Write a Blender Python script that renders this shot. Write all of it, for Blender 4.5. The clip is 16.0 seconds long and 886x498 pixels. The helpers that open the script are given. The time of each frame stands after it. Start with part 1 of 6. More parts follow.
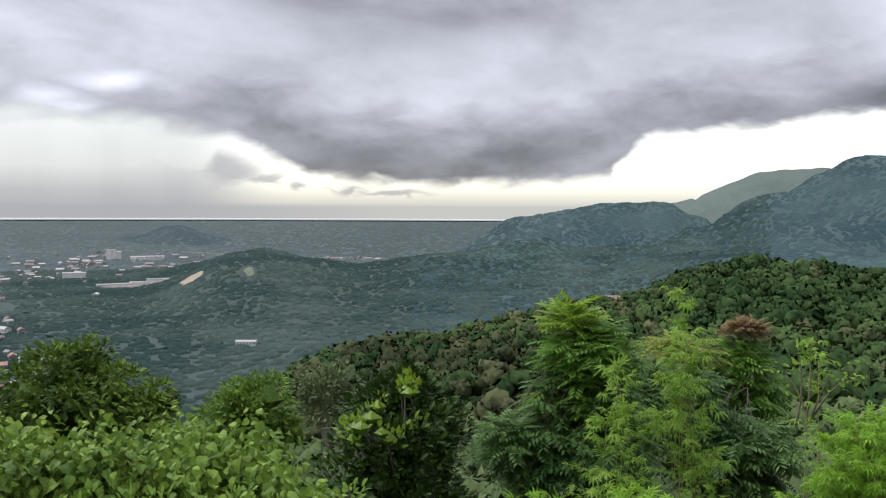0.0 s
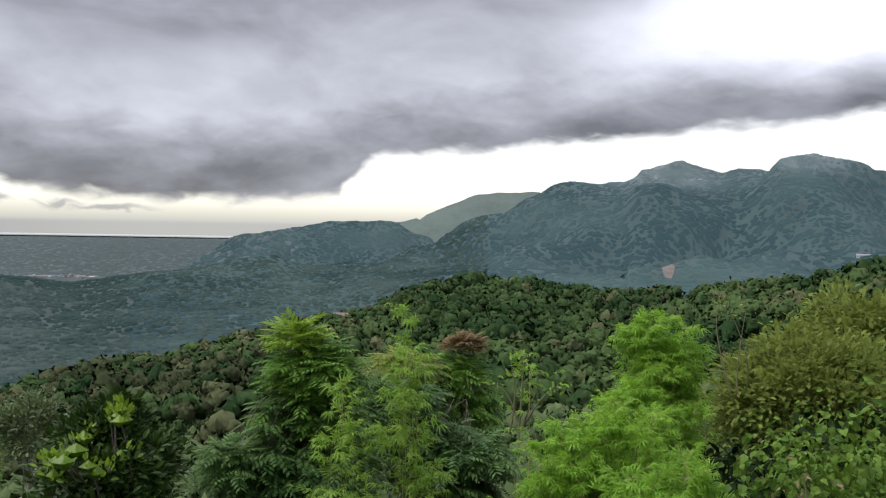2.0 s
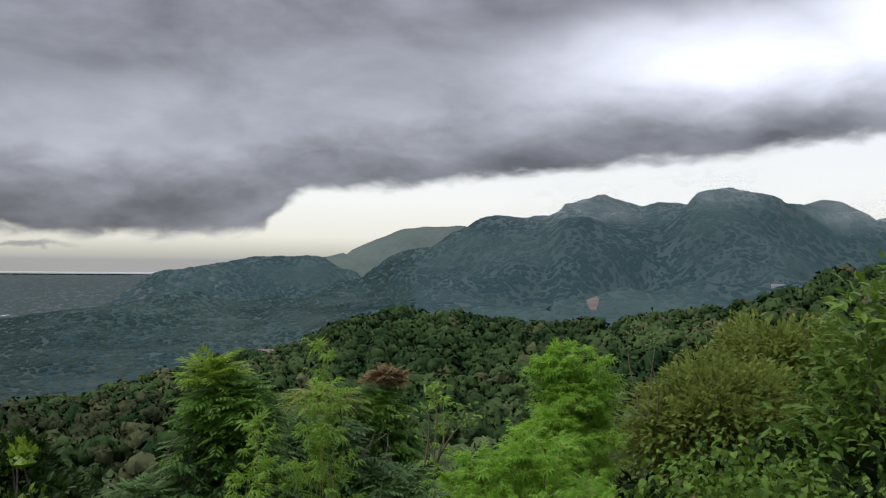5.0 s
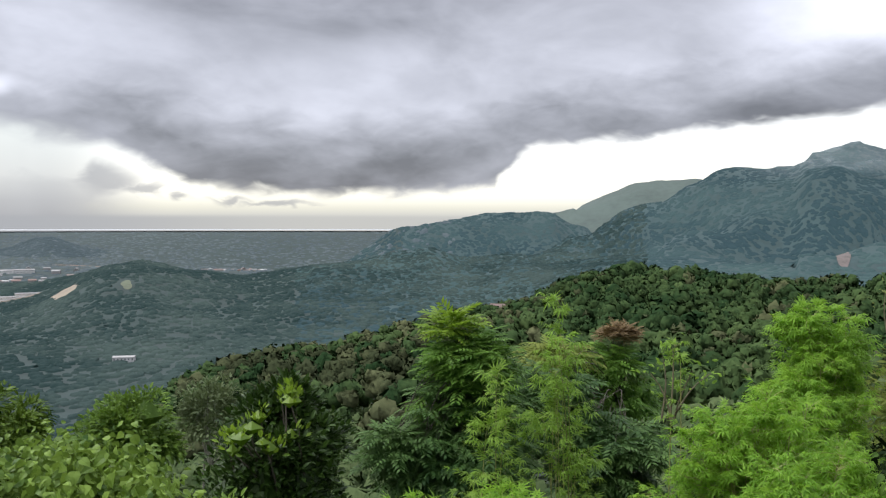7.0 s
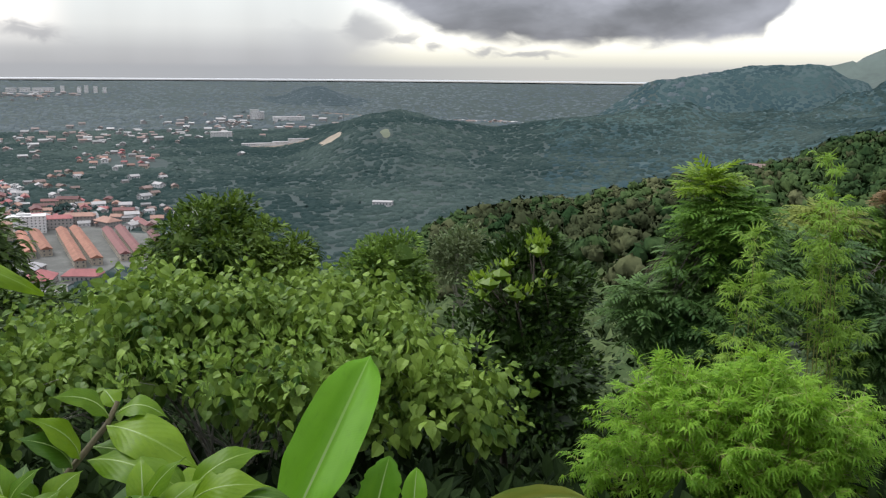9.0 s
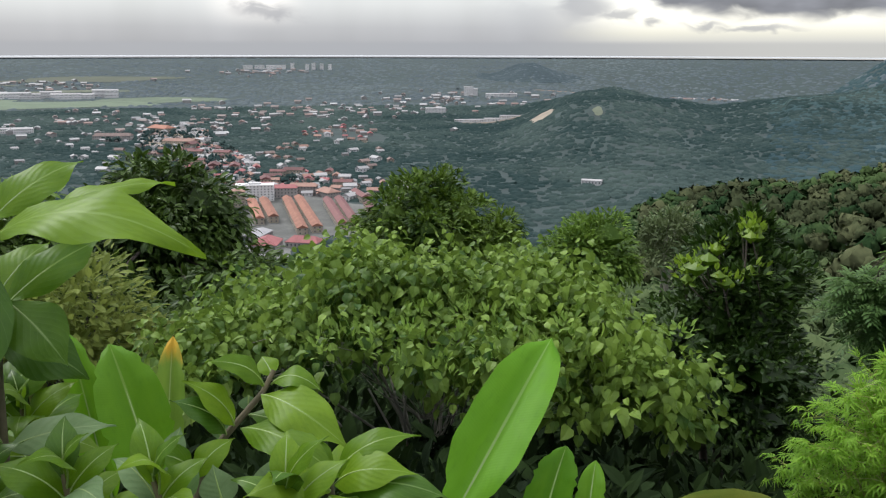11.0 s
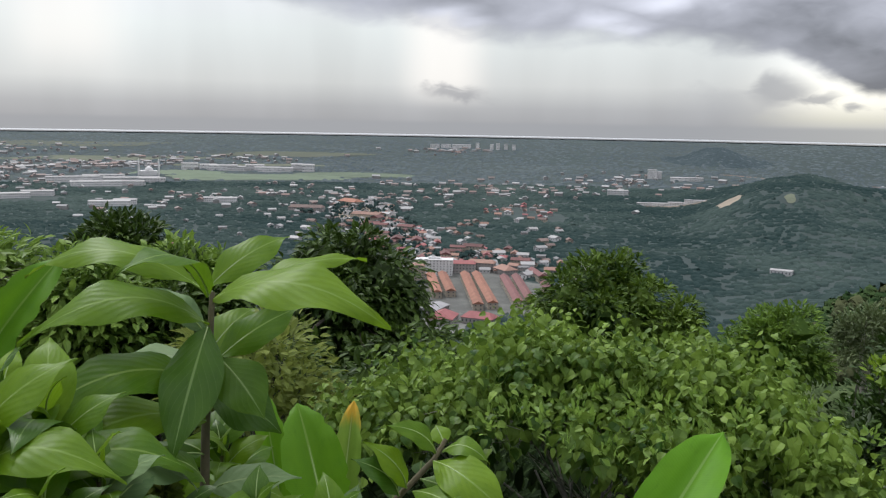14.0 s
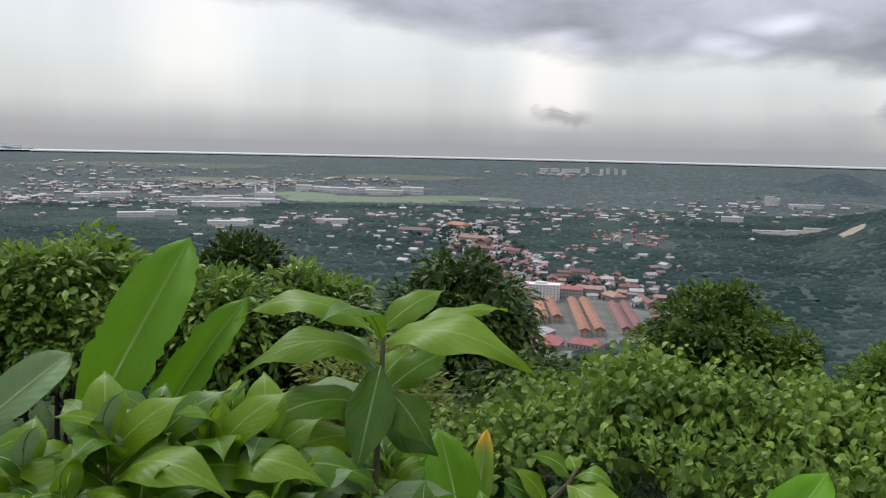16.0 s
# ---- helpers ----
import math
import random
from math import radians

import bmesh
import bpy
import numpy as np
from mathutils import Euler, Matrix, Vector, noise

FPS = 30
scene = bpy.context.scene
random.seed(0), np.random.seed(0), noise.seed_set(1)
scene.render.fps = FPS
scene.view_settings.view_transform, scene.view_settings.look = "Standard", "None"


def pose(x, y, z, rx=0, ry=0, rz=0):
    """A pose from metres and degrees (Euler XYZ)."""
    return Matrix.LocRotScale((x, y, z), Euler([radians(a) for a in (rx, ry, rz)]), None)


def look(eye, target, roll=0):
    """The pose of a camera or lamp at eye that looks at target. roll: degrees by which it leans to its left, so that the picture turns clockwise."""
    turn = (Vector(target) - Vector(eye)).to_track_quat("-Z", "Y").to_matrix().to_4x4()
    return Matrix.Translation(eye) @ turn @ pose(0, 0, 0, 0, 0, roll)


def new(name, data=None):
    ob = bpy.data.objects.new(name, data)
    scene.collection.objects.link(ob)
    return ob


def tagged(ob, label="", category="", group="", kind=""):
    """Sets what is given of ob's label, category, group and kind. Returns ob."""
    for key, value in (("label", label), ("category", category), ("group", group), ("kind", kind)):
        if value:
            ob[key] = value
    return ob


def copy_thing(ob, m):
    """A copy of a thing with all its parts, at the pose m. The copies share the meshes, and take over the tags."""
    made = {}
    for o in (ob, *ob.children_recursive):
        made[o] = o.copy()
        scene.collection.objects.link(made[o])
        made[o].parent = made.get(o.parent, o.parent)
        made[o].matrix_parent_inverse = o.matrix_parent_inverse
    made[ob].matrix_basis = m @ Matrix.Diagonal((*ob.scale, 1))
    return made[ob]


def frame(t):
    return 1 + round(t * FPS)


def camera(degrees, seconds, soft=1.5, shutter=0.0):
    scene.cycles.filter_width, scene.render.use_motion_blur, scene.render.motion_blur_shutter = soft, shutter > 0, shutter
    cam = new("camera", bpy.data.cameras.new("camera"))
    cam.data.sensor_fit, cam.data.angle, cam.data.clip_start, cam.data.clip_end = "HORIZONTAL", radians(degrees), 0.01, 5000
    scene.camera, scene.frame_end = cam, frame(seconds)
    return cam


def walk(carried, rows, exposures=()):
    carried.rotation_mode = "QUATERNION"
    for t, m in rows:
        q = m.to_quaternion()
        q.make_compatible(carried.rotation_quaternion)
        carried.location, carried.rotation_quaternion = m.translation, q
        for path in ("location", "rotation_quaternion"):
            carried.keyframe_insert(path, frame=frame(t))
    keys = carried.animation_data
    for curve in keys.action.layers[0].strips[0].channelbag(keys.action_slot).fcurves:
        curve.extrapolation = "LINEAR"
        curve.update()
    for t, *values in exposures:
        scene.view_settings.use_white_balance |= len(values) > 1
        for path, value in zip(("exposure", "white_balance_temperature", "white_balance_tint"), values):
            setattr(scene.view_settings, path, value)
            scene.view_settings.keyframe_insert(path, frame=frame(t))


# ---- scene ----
cam = camera(52.62, 16.0, 1.25)
PATH = [
    (0.0, pose(-0.000, 0.000, 1.600, 87.35, -0.30, 0.00)),
    (0.5, pose(-0.003, -0.025, 1.610, 87.63, -0.64, -4.89)),
    (1.0, pose(-0.004, -0.010, 1.605, 88.02, -0.93, -9.24)),
    (1.5, pose(-0.007, 0.067, 1.596, 88.27, -1.23, -13.30)),
    (2.0, pose(0.052, 0.117, 1.590, 88.70, -1.14, -17.20)),
    (2.5, pose(0.104, 0.126, 1.608, 89.25, -0.97, -19.49)),
    (3.0, pose(0.085, 0.075, 1.634, 89.55, -0.87, -20.77)),
    (5.3, pose(0.154, -0.020, 1.583, 91.33, -0.62, -21.86)),
    (5.5, pose(0.135, -0.033, 1.595, 91.54, -0.35, -21.37)),
    (6.0, pose(0.107, -0.060, 1.600, 91.59, 0.32, -17.13)),
    (6.5, pose(0.091, -0.093, 1.592, 90.15, 0.12, -11.85)),
    (7.0, pose(0.060, -0.152, 1.594, 88.02, -0.15, -7.25)),
    (7.5, pose(0.029, -0.112, 1.594, 84.80, -0.20, -1.92)),
    (8.0, pose(0.015, -0.100, 1.585, 81.81, -0.40, 3.23)),
    (8.2, pose(0.016, -0.096, 1.580, 80.97, -0.42, 4.75)),
    (10.3, pose(0.049, 0.188, 1.503, 76.65, -0.37, 15.97)),
    (10.5, pose(0.050, 0.181, 1.505, 76.63, -0.23, 18.02)),
    (11.0, pose(0.053, 0.161, 1.513, 77.09, -0.14, 21.95)),
    (11.5, pose(0.052, 0.151, 1.516, 77.92, -0.27, 24.58)),
    (12.0, pose(0.044, 0.149, 1.520, 78.90, -0.66, 26.68)),
    (12.5, pose(0.034, 0.147, 1.525, 80.09, -0.80, 28.57)),
    (13.0, pose(0.021, 0.160, 1.523, 80.85, -1.15, 30.06)),
    (13.5, pose(0.046, 0.137, 1.523, 81.48, -1.00, 31.61)),
    (14.0, pose(0.099, 0.079, 1.538, 82.01, -1.02, 33.52)),
    (14.5, pose(0.163, -0.017, 1.567, 82.49, -1.12, 35.32)),
    (15.0, pose(0.180, -0.086, 1.592, 82.96, -1.13, 37.29)),
    (15.5, pose(0.171, -0.124, 1.609, 83.19, -1.21, 38.67)),
    (16.0, pose(0.227, -0.229, 1.655, 83.39, -1.24, 40.43)),
]
walk(cam, PATH, [(0.0, 0.28, 6300, 10), (1.5, 0.2, 6300, 10), (2.0, 0.18, 6300, 10), (2.5, 0.02, 6280, 10), (3.0, -0.18, 6250, 10), (5.5, -0.3, 6200, 10), (6.5, 0.12, 6250, 10), (7.5, 0.36, 6280, 10), (8.0, 0.3, 6300, 10), (11.0, 0.32, 6250, 10), (13.0, 0.1, 6250, 10), (16.0, 0.05, 6250, 10)])

# ---- light: a heavy overcast sky, open and bright near the horizon ----
SUN_AZ, SUN_EL = 70.0, 50.0
world = bpy.data.worlds.new("sky")
scene.world = world
world.use_nodes = True


class Graph:
    """Short hand for shader nodes."""

    def __init__(self, tree):
        self.tree = tree
        tree.nodes.clear()

    def node(self, kind, **values):
        n = self.tree.nodes.new(kind)
        for key, value in values.items():
            setattr(n, key, value)
        return n

    def put(self, socket, value):
        if isinstance(value, bpy.types.NodeSocket):
            self.tree.links.new(value, socket)
        else:
            socket.default_value = value

    def math(self, op, a, b=0.0, c=0.0, clamp=False):
        n = self.node("ShaderNodeMath", operation=op, use_clamp=clamp)
        for i, v in enumerate((a, b, c)):
            self.put(n.inputs[i], v)
        return n.outputs[0]

    def smooth(self, v, lo, hi):
        n = self.node("ShaderNodeMapRange", interpolation_type="SMOOTHSTEP")
        for i, x in enumerate((v, lo, hi, 0.0, 1.0)):
            self.put(n.inputs[i], x)
        return n.outputs[0]

    def mix(self, f, a, b, blend="MIX"):
        n = self.node("ShaderNodeMix", data_type="RGBA", blend_type=blend)
        self.put(n.inputs[0], f)
        self.put(n.inputs[6], a if not isinstance(a, tuple) else (*a[:3], 1))
        self.put(n.inputs[7], b if not isinstance(b, tuple) else (*b[:3], 1))
        return n.outputs[2]

    def ramp(self, f, stops, interp="LINEAR"):
        n = self.node("ShaderNodeValToRGB")
        self.put(n.inputs[0], f)
        r = n.color_ramp
        r.interpolation = interp
        while len(r.elements) < len(stops):
            r.elements.new(0.5)
        for e, (p, c) in zip(r.elements, stops):
            e.position = p
            e.color = (c, c, c, 1) if not isinstance(c, tuple) else (*c, 1)
        return n.outputs[0]

    def noise(self, vec, scale, detail=4.0, rough=0.55, distort=0.0):
        n = self.node("ShaderNodeTexNoise")
        self.put(n.inputs["Vector"], vec)
        n.inputs["Scale"].default_value = scale
        n.inputs["Detail"].default_value = detail
        n.inputs["Roughness"].default_value = rough
        n.inputs["Distortion"].default_value = distort
        return n.outputs[0]

    def scaled(self, vec, s):
        n = self.node("ShaderNodeVectorMath", operation="MULTIPLY")
        self.put(n.inputs[0], vec)
        n.inputs[1].default_value = s
        return n.outputs[0]


def build_sky():
    g = Graph(world.node_tree)
    co = g.node("ShaderNodeTexCoord").outputs["Generated"]
    sep = g.node("ShaderNodeSeparateXYZ")
    g.put(sep.inputs[0], co)
    x, y, z = sep.outputs
    az = g.math("MULTIPLY", g.math("ARCTAN2", g.math("MULTIPLY", x, -1.0), y), 180 / math.pi)
    el = g.math("MULTIPLY", g.math("ARCSINE", z), 180 / math.pi)
    turn = g.math("DIVIDE", g.math("ADD", az, 90.0), 180.0, clamp=True)

    def spot(a, e, wa, we, soft_in=0.2):
        """A soft oval cloud round azimuth a and elevation e."""
        da = g.math("DIVIDE", g.math("SUBTRACT", az_w, a), wa)
        de = g.math("DIVIDE", g.math("SUBTRACT", el_w, e), we)
        d = g.math("SQRT", g.math("ADD", g.math("MULTIPLY", da, da), g.math("MULTIPLY", de, de)))
        return g.smooth(d, 1.0, soft_in)

    # flat coordinates of the cloud sheet, in degrees, stretched level
    flat = g.node("ShaderNodeCombineXYZ")
    g.put(flat.inputs[0], az)
    g.put(flat.inputs[1], g.math("MULTIPLY", el, 2.2))
    flat = flat.outputs[0]
    n1 = g.noise(flat, 0.09, 5.0, 0.5, 0.4)
    n2 = g.noise(flat, 0.22, 3.0, 0.45, 0.5)
    n3 = g.noise(g.scaled(flat, (1.0, 0.12, 1.0)), 0.16, 3.0, 0.5)
    az_w = g.math("ADD", az, g.math("MULTIPLY", g.math("SUBTRACT", n2, 0.5), 3.0))
    el_w = g.math("ADD", el, g.math("MULTIPLY", g.math("SUBTRACT", n2, 0.5), 1.6))

    # height of the cloud deck's lower edge along the horizon, in degrees / 10
    edge = g.ramp(turn, [(0.0, 0.85), (0.23, 0.80), (0.28, 0.66), (0.335, 0.60), (0.385, 0.50), (0.427, 0.455), (0.4355, 0.37), (0.441, 0.20),
                         (0.50, 0.14), (0.545, 0.18), (0.555, 0.28), (0.575, 0.44), (0.62, 0.52), (0.66, 0.52), (0.72, 0.66), (0.78, 0.86), (0.86, 0.9), (1.0, 0.95)])
    edge = g.math("MULTIPLY", edge, 10.0)
    above = g.math("SUBTRACT", el, edge)
    n4 = g.noise(flat, 0.55, 3.0, 0.5, 0.6)
    wob = g.math("ADD", g.math("MULTIPLY", g.math("SUBTRACT", n2, 0.5), 1.5), g.math("MULTIPLY", g.math("SUBTRACT", n4, 0.5), 0.8))
    above = g.math("ADD", above, wob)
    soft = g.smooth(az, 8.0, 20.0)
    deck = g.smooth(above, g.math("SUBTRACT", -0.4, g.math("MULTIPLY", soft, 0.3)), g.math("ADD", 0.55, g.math("MULTIPLY", soft, 0.6)))

    base = g.ramp(turn, [(0.0, 0.80), (0.25, 0.74), (0.335, 0.58), (0.40, 0.42), (0.44, 0.26), (0.50, 0.16), (0.55, 0.26), (0.60, 0.42), (0.72, 0.62), (1.0, 0.9)])
    over = g.math("ADD", g.math("SUBTRACT", el, g.math("MULTIPLY", base, 10.0)), wob)
    # tone of the deck: dark base, paler layers, a dark roof again
    right = g.smooth(az, -14.0, -30.0)
    tone = g.ramp(g.math("DIVIDE", over, 26.0, clamp=True), [(0.0, 0.23), (0.06, 0.24), (0.12, 0.36), (0.19, 0.56), (0.29, 0.52), (0.40, 0.34), (0.60, 0.30), (1.0, 0.45)])
    left = g.smooth(az, 7.0, 20.0)
    tone = g.mix(g.math("MULTIPLY", left, 0.55), tone, (0.55, 0.55, 0.56))
    tone = g.math("ADD", tone, g.math("MULTIPLY", g.math("SUBTRACT", n1, 0.5), 0.62))
    tone = g.math("ADD", tone, g.math("MULTIPLY", g.math("SUBTRACT", n2, 0.5), 0.18))
    tone = g.math("ADD", tone, g.math("MULTIPLY", g.math("SUBTRACT", n4, 0.5), 0.08))
    gap = g.math("MAXIMUM", spot(-40.5, 12.6, 19.0, 5.2, 0.0), spot(-50.0, 14.0, 14.0, 7.0, 0.0))
    tone = g.math("ADD", tone, g.math("MULTIPLY", gap, 0.85))
    billow = g.math("MAXIMUM", spot(33.0, 6.6, 3.2, 1.0, 0.0), g.math("MAXIMUM", spot(23.5, 6.2, 3.0, 1.0, 0.0), spot(20.0, 7.4, 4.0, 1.0, 0.0)))
    tone = g.math("ADD", tone, g.math("MULTIPLY", billow, 0.35))
    tone = g.math("MAXIMUM", tone, 0.16)
    cloud = g.mix(1.0, (0.965, 0.97, 1.07), tone, "MULTIPLY")

    # bright clear strip below the deck, veiled by rain to the left
    strip = g.ramp(g.math("DIVIDE", el, 8.0, clamp=True), [(0.0, (0.50, 0.49, 0.46)), (0.08, (0.72, 0.69, 0.58)), (0.2, (1.05, 1.0, 0.86)), (0.5, (1.15, 1.13, 1.06)), (1.0, (1.1, 1.1, 1.1))])
    rain = g.ramp(g.math("DIVIDE", el, 8.0, clamp=True), [(0.0, (0.36, 0.36, 0.37)), (0.12, (0.42, 0.42, 0.425)), (0.3, (0.62, 0.62, 0.60)), (0.7, (0.75, 0.77, 0.74)), (1.0, (0.8, 0.8, 0.8))])
    shaft = g.math("ADD", 0.80, g.math("MULTIPLY", n3, 0.40))
    rain = g.mix(1.0, rain, shaft, "MULTIPLY")
    glow = g.math("MULTIPLY", g.smooth(g.math("ABSOLUTE", g.math("SUBTRACT", az, 33.5)), 3.6, 0.6), g.smooth(el, 0.6, 3.0))
    glow2 = g.math("MULTIPLY", g.smooth(g.math("ABSOLUTE", g.math("SUBTRACT", az, 56.0)), 4.5, 0.8), g.smooth(el, 1.5, 5.0))
    glow = g.math("MAXIMUM", glow, g.math("MULTIPLY", glow2, 0.8))
    rain = g.mix(g.math("MULTIPLY", glow, 0.65), rain, (1.05, 0.98, 0.90))
    veil = g.smooth(az, 9.0, 17.0)
    open_sky = g.mix(veil, strip, rain)

    # small ragged clouds low over the sea
    ragged = g.math("MULTIPLY", g.math("SUBTRACT", n4, 0.5), 2.2)
    az_w, el_w = g.math("ADD", az_w, ragged), g.math("ADD", el_w, g.math("MULTIPLY", ragged, 0.6))
    bits = spot(13.2, 2.2, 2.4, 1.3)
    for a, e, wa, we in ((11.2, 1.75, 2.2, 0.7), (8.8, 1.1, 0.9, 0.35), (6.0, 1.05, 1.6, 0.38), (32.8, 1.9, 2.6, 0.65), (3.0, 0.75, 3.4, 0.35)):
        bits = g.math("MAXIMUM", bits, spot(a, e, wa, we))
    open_sky = g.mix(g.math("MULTIPLY", bits, 0.7), open_sky, (0.30, 0.30, 0.32))
    veil2 = spot(15.5, 1.6, 5.0, 1.5)
    open_sky = g.mix(g.math("MULTIPLY", veil2, 0.4), open_sky, (0.42, 0.42, 0.43))

    low = g.mix(deck, open_sky, cloud)
    # the sheet overhead, thinner and brighter towards the zenith
    up = g.smooth(el, 26.0, 60.0)
    low = g.mix(up, low, (ZENITH, ZENITH, ZENITH * 1.02))
    # the sea beyond the coast
    sea = g.mix(g.smooth(az, 20.0, 0.0), (0.34, 0.345, 0.36), (0.47, 0.46, 0.43))
    low = g.mix(g.smooth(el, 0.25, -0.1), low, sea)

    sky = g.node("ShaderNodeTexSky", sky_type="NISHITA", sun_disc=False, sun_elevation=radians(SUN_EL), sun_rotation=radians(-SUN_AZ))
    b1, b2 = g.node("ShaderNodeBackground"), g.node("ShaderNodeBackground")
    g.put(b1.inputs[0], sky.outputs[0])
    b1.inputs[1].default_value = 0.006
    g.put(b2.inputs[0], low)
    b2.inputs[1].default_value = SKY_STRENGTH
    add = g.node("ShaderNodeAddShader")
    g.put(add.inputs[0], b1.outputs[0])
    g.put(add.inputs[1], b2.outputs[0])
    g.put(g.node("ShaderNodeOutputWorld").inputs[0], add.outputs[0])


ZENITH, SKY_STRENGTH = 1.6, 1.0
build_sky()
sun = new("sun", bpy.data.lights.new("sun", "SUN"))
sun.data.energy, sun.data.angle, sun.data.color = 1.9, radians(20), (1.0, 0.97, 0.92)
sun.matrix_world = look((-math.sin(radians(SUN_AZ)) * math.cos(radians(SUN_EL)) * 50, math.cos(radians(SUN_AZ)) * math.cos(radians(SUN_EL)) * 50, math.sin(radians(SUN_EL)) * 50), (0, 0, 0))


# ---- materials ----
def material(name):
    m = bpy.data.materials.new(name)
    m.use_nodes = True
    g = Graph(m.node_tree)
    bsdf = g.node("ShaderNodeBsdfPrincipled")
    out = g.node("ShaderNodeOutputMaterial")
    g.put(out.inputs[0], bsdf.outputs[0])
    return m, g, bsdf, out


def foliage(name, dark, light, rough=0.5, through_leaf=0.3, patch=0.6, spec=0.35, island=0.55, swing=1.0, fine=0.4):
    """Leaves: each leaf its own tone, with patches of growth at a larger scale."""
    m, g, bsdf, out = material(name)
    pos = g.node("ShaderNodeTexCoord").outputs["Object"]
    geo = g.node("ShaderNodeNewGeometry")
    big = g.noise(pos, patch, 3.0)
    wide = g.noise(pos, patch * 0.22, 3.0)
    f = g.math("ADD", g.math("MULTIPLY", geo.outputs["Random Per Island"], island), g.math("ADD", g.math("MULTIPLY", g.math("SUBTRACT", big, 0.5), swing), 0.22))
    f = g.math("ADD", f, g.math("MULTIPLY", g.math("SUBTRACT", wide, 0.5), swing * 1.2))
    f = g.math("ADD", f, g.math("MULTIPLY", g.math("SUBTRACT", g.noise(pos, patch * 12, 4.0, 0.65), 0.5), fine), clamp=True)
    col = g.mix(f, dark, light)
    g.put(bsdf.inputs["Base Color"], col)
    bsdf.inputs["Roughness"].default_value = rough
    bsdf.inputs["Specular IOR Level"].default_value = spec
    if through_leaf:
        tr = g.node("ShaderNodeBsdfTranslucent")
        g.put(tr.inputs[0], g.mix(0.5, col, tuple(min(1, c * 1.5) for c in light)))
        mx = g.node("ShaderNodeMixShader")
        mx.inputs[0].default_value = through_leaf
        g.put(mx.inputs[1], bsdf.outputs[0])
        g.put(mx.inputs[2], tr.outputs[0])
        g.put(out.inputs[0], mx.outputs[0])
    return m


def plain(name, col, rough=0.7, vary=0.25, scale=3.0, metal=0.0, bump=0.0):
    """A weathered surface with stains at two scales."""
    m, g, bsdf, out = material(name)
    pos = g.node("ShaderNodeTexCoord").outputs["Object"]
    n = g.math("ADD", g.math("MULTIPLY", g.noise(pos, scale, 4.0), 0.6), g.math("MULTIPLY", g.noise(pos, scale * 7, 3.0), 0.4))
    rnd = g.node("ShaderNodeObjectInfo").outputs["Random"]
    n = g.math("ADD", n, g.math("MULTIPLY", g.math("SUBTRACT", rnd, 0.5), 0.4))
    f = g.smooth(n, 0.25, 0.8)
    g.put(bsdf.inputs["Base Color"], g.mix(f, tuple(c * (1 - vary) for c in col), tuple(min(0.9, c * (1 + vary)) for c in col)))
    bsdf.inputs["Roughness"].default_value = rough
    bsdf.inputs["Metallic"].default_value = metal
    if bump:
        b = g.node("ShaderNodeBump")
        b.inputs["Strength"].default_value = bump
        g.put(b.inputs["Height"], g.noise(pos, scale * 12, 4.0))
        g.put(bsdf.inputs["Normal"], b.outputs[0])
    return m


def broad_leaf(name, dark, light, rib, veins, slant, rough=0.38, through_leaf=0.3, vein_tone=0.25, relief=0.12, tip=None):
    """Large leaf: pale midrib and side veins along the blade, mottled tissue between."""
    m, g, bsdf, out = material(name)
    uv = g.node("ShaderNodeUVMap").outputs[0]
    sep = g.node("ShaderNodeSeparateXYZ")
    g.put(sep.inputs[0], uv)
    u, v = sep.outputs[0], sep.outputs[1]
    side = g.math("ABSOLUTE", u)
    pos = g.node("ShaderNodeTexCoord").outputs["Object"]
    cloudy = g.noise(pos, 4.0, 4.0)
    rnd = g.node("ShaderNodeObjectInfo").outputs["Random"]
    run = g.math("SUBTRACT", v, g.math("MULTIPLY", side, slant))
    wave = g.math("SINE", g.math("MULTIPLY", g.math("ADD", run, g.math("MULTIPLY", cloudy, 0.02)), veins))
    vein = g.smooth(wave, 0.965, 1.0)
    f = g.math("ADD", g.math("MULTIPLY", cloudy, 0.7), g.math("MULTIPLY", g.math("SUBTRACT", rnd, 0.35), 0.7), clamp=True)
    col = g.mix(f, dark, light)
    col = g.mix(g.math("MULTIPLY", g.smooth(g.noise(pos, 18.0, 5.0), 0.5, 0.75), 0.22), col, tuple(c * 0.6 for c in dark))
    col = g.mix(g.math("MULTIPLY", vein, vein_tone), col, rib)
    col = g.mix(g.math("MULTIPLY", g.smooth(side, 0.06, 0.025), 0.8), col, rib)
    if tip:
        dry = g.math("ADD", v, g.math("MULTIPLY", g.math("SUBTRACT", cloudy, 0.5), 0.3))
        col = g.mix(g.smooth(dry, 0.80, 0.95), col, tip)
    g.put(bsdf.inputs["Base Color"], col)
    bsdf.inputs["Roughness"].default_value = rough
    bsdf.inputs["Specular IOR Level"].default_value = 0.2
    b = g.node("ShaderNodeBump")
    b.inputs["Strength"].default_value = relief
    b.inputs["Distance"].default_value = 0.003
    g.put(b.inputs["Height"], g.math("ADD", wave, g.noise(pos, 30.0, 2.0)))
    g.put(bsdf.inputs["Normal"], b.outputs[0])
    tr = g.node("ShaderNodeBsdfTranslucent")
    g.put(tr.inputs[0], g.mix(0.4, col, light))
    mx = g.node("ShaderNodeMixShader")
    mx.inputs[0].default_value = through_leaf
    g.put(mx.inputs[1], bsdf.outputs[0])
    g.put(mx.inputs[2], tr.outputs[0])
    g.put(out.inputs[0], mx.outputs[0])
    return m


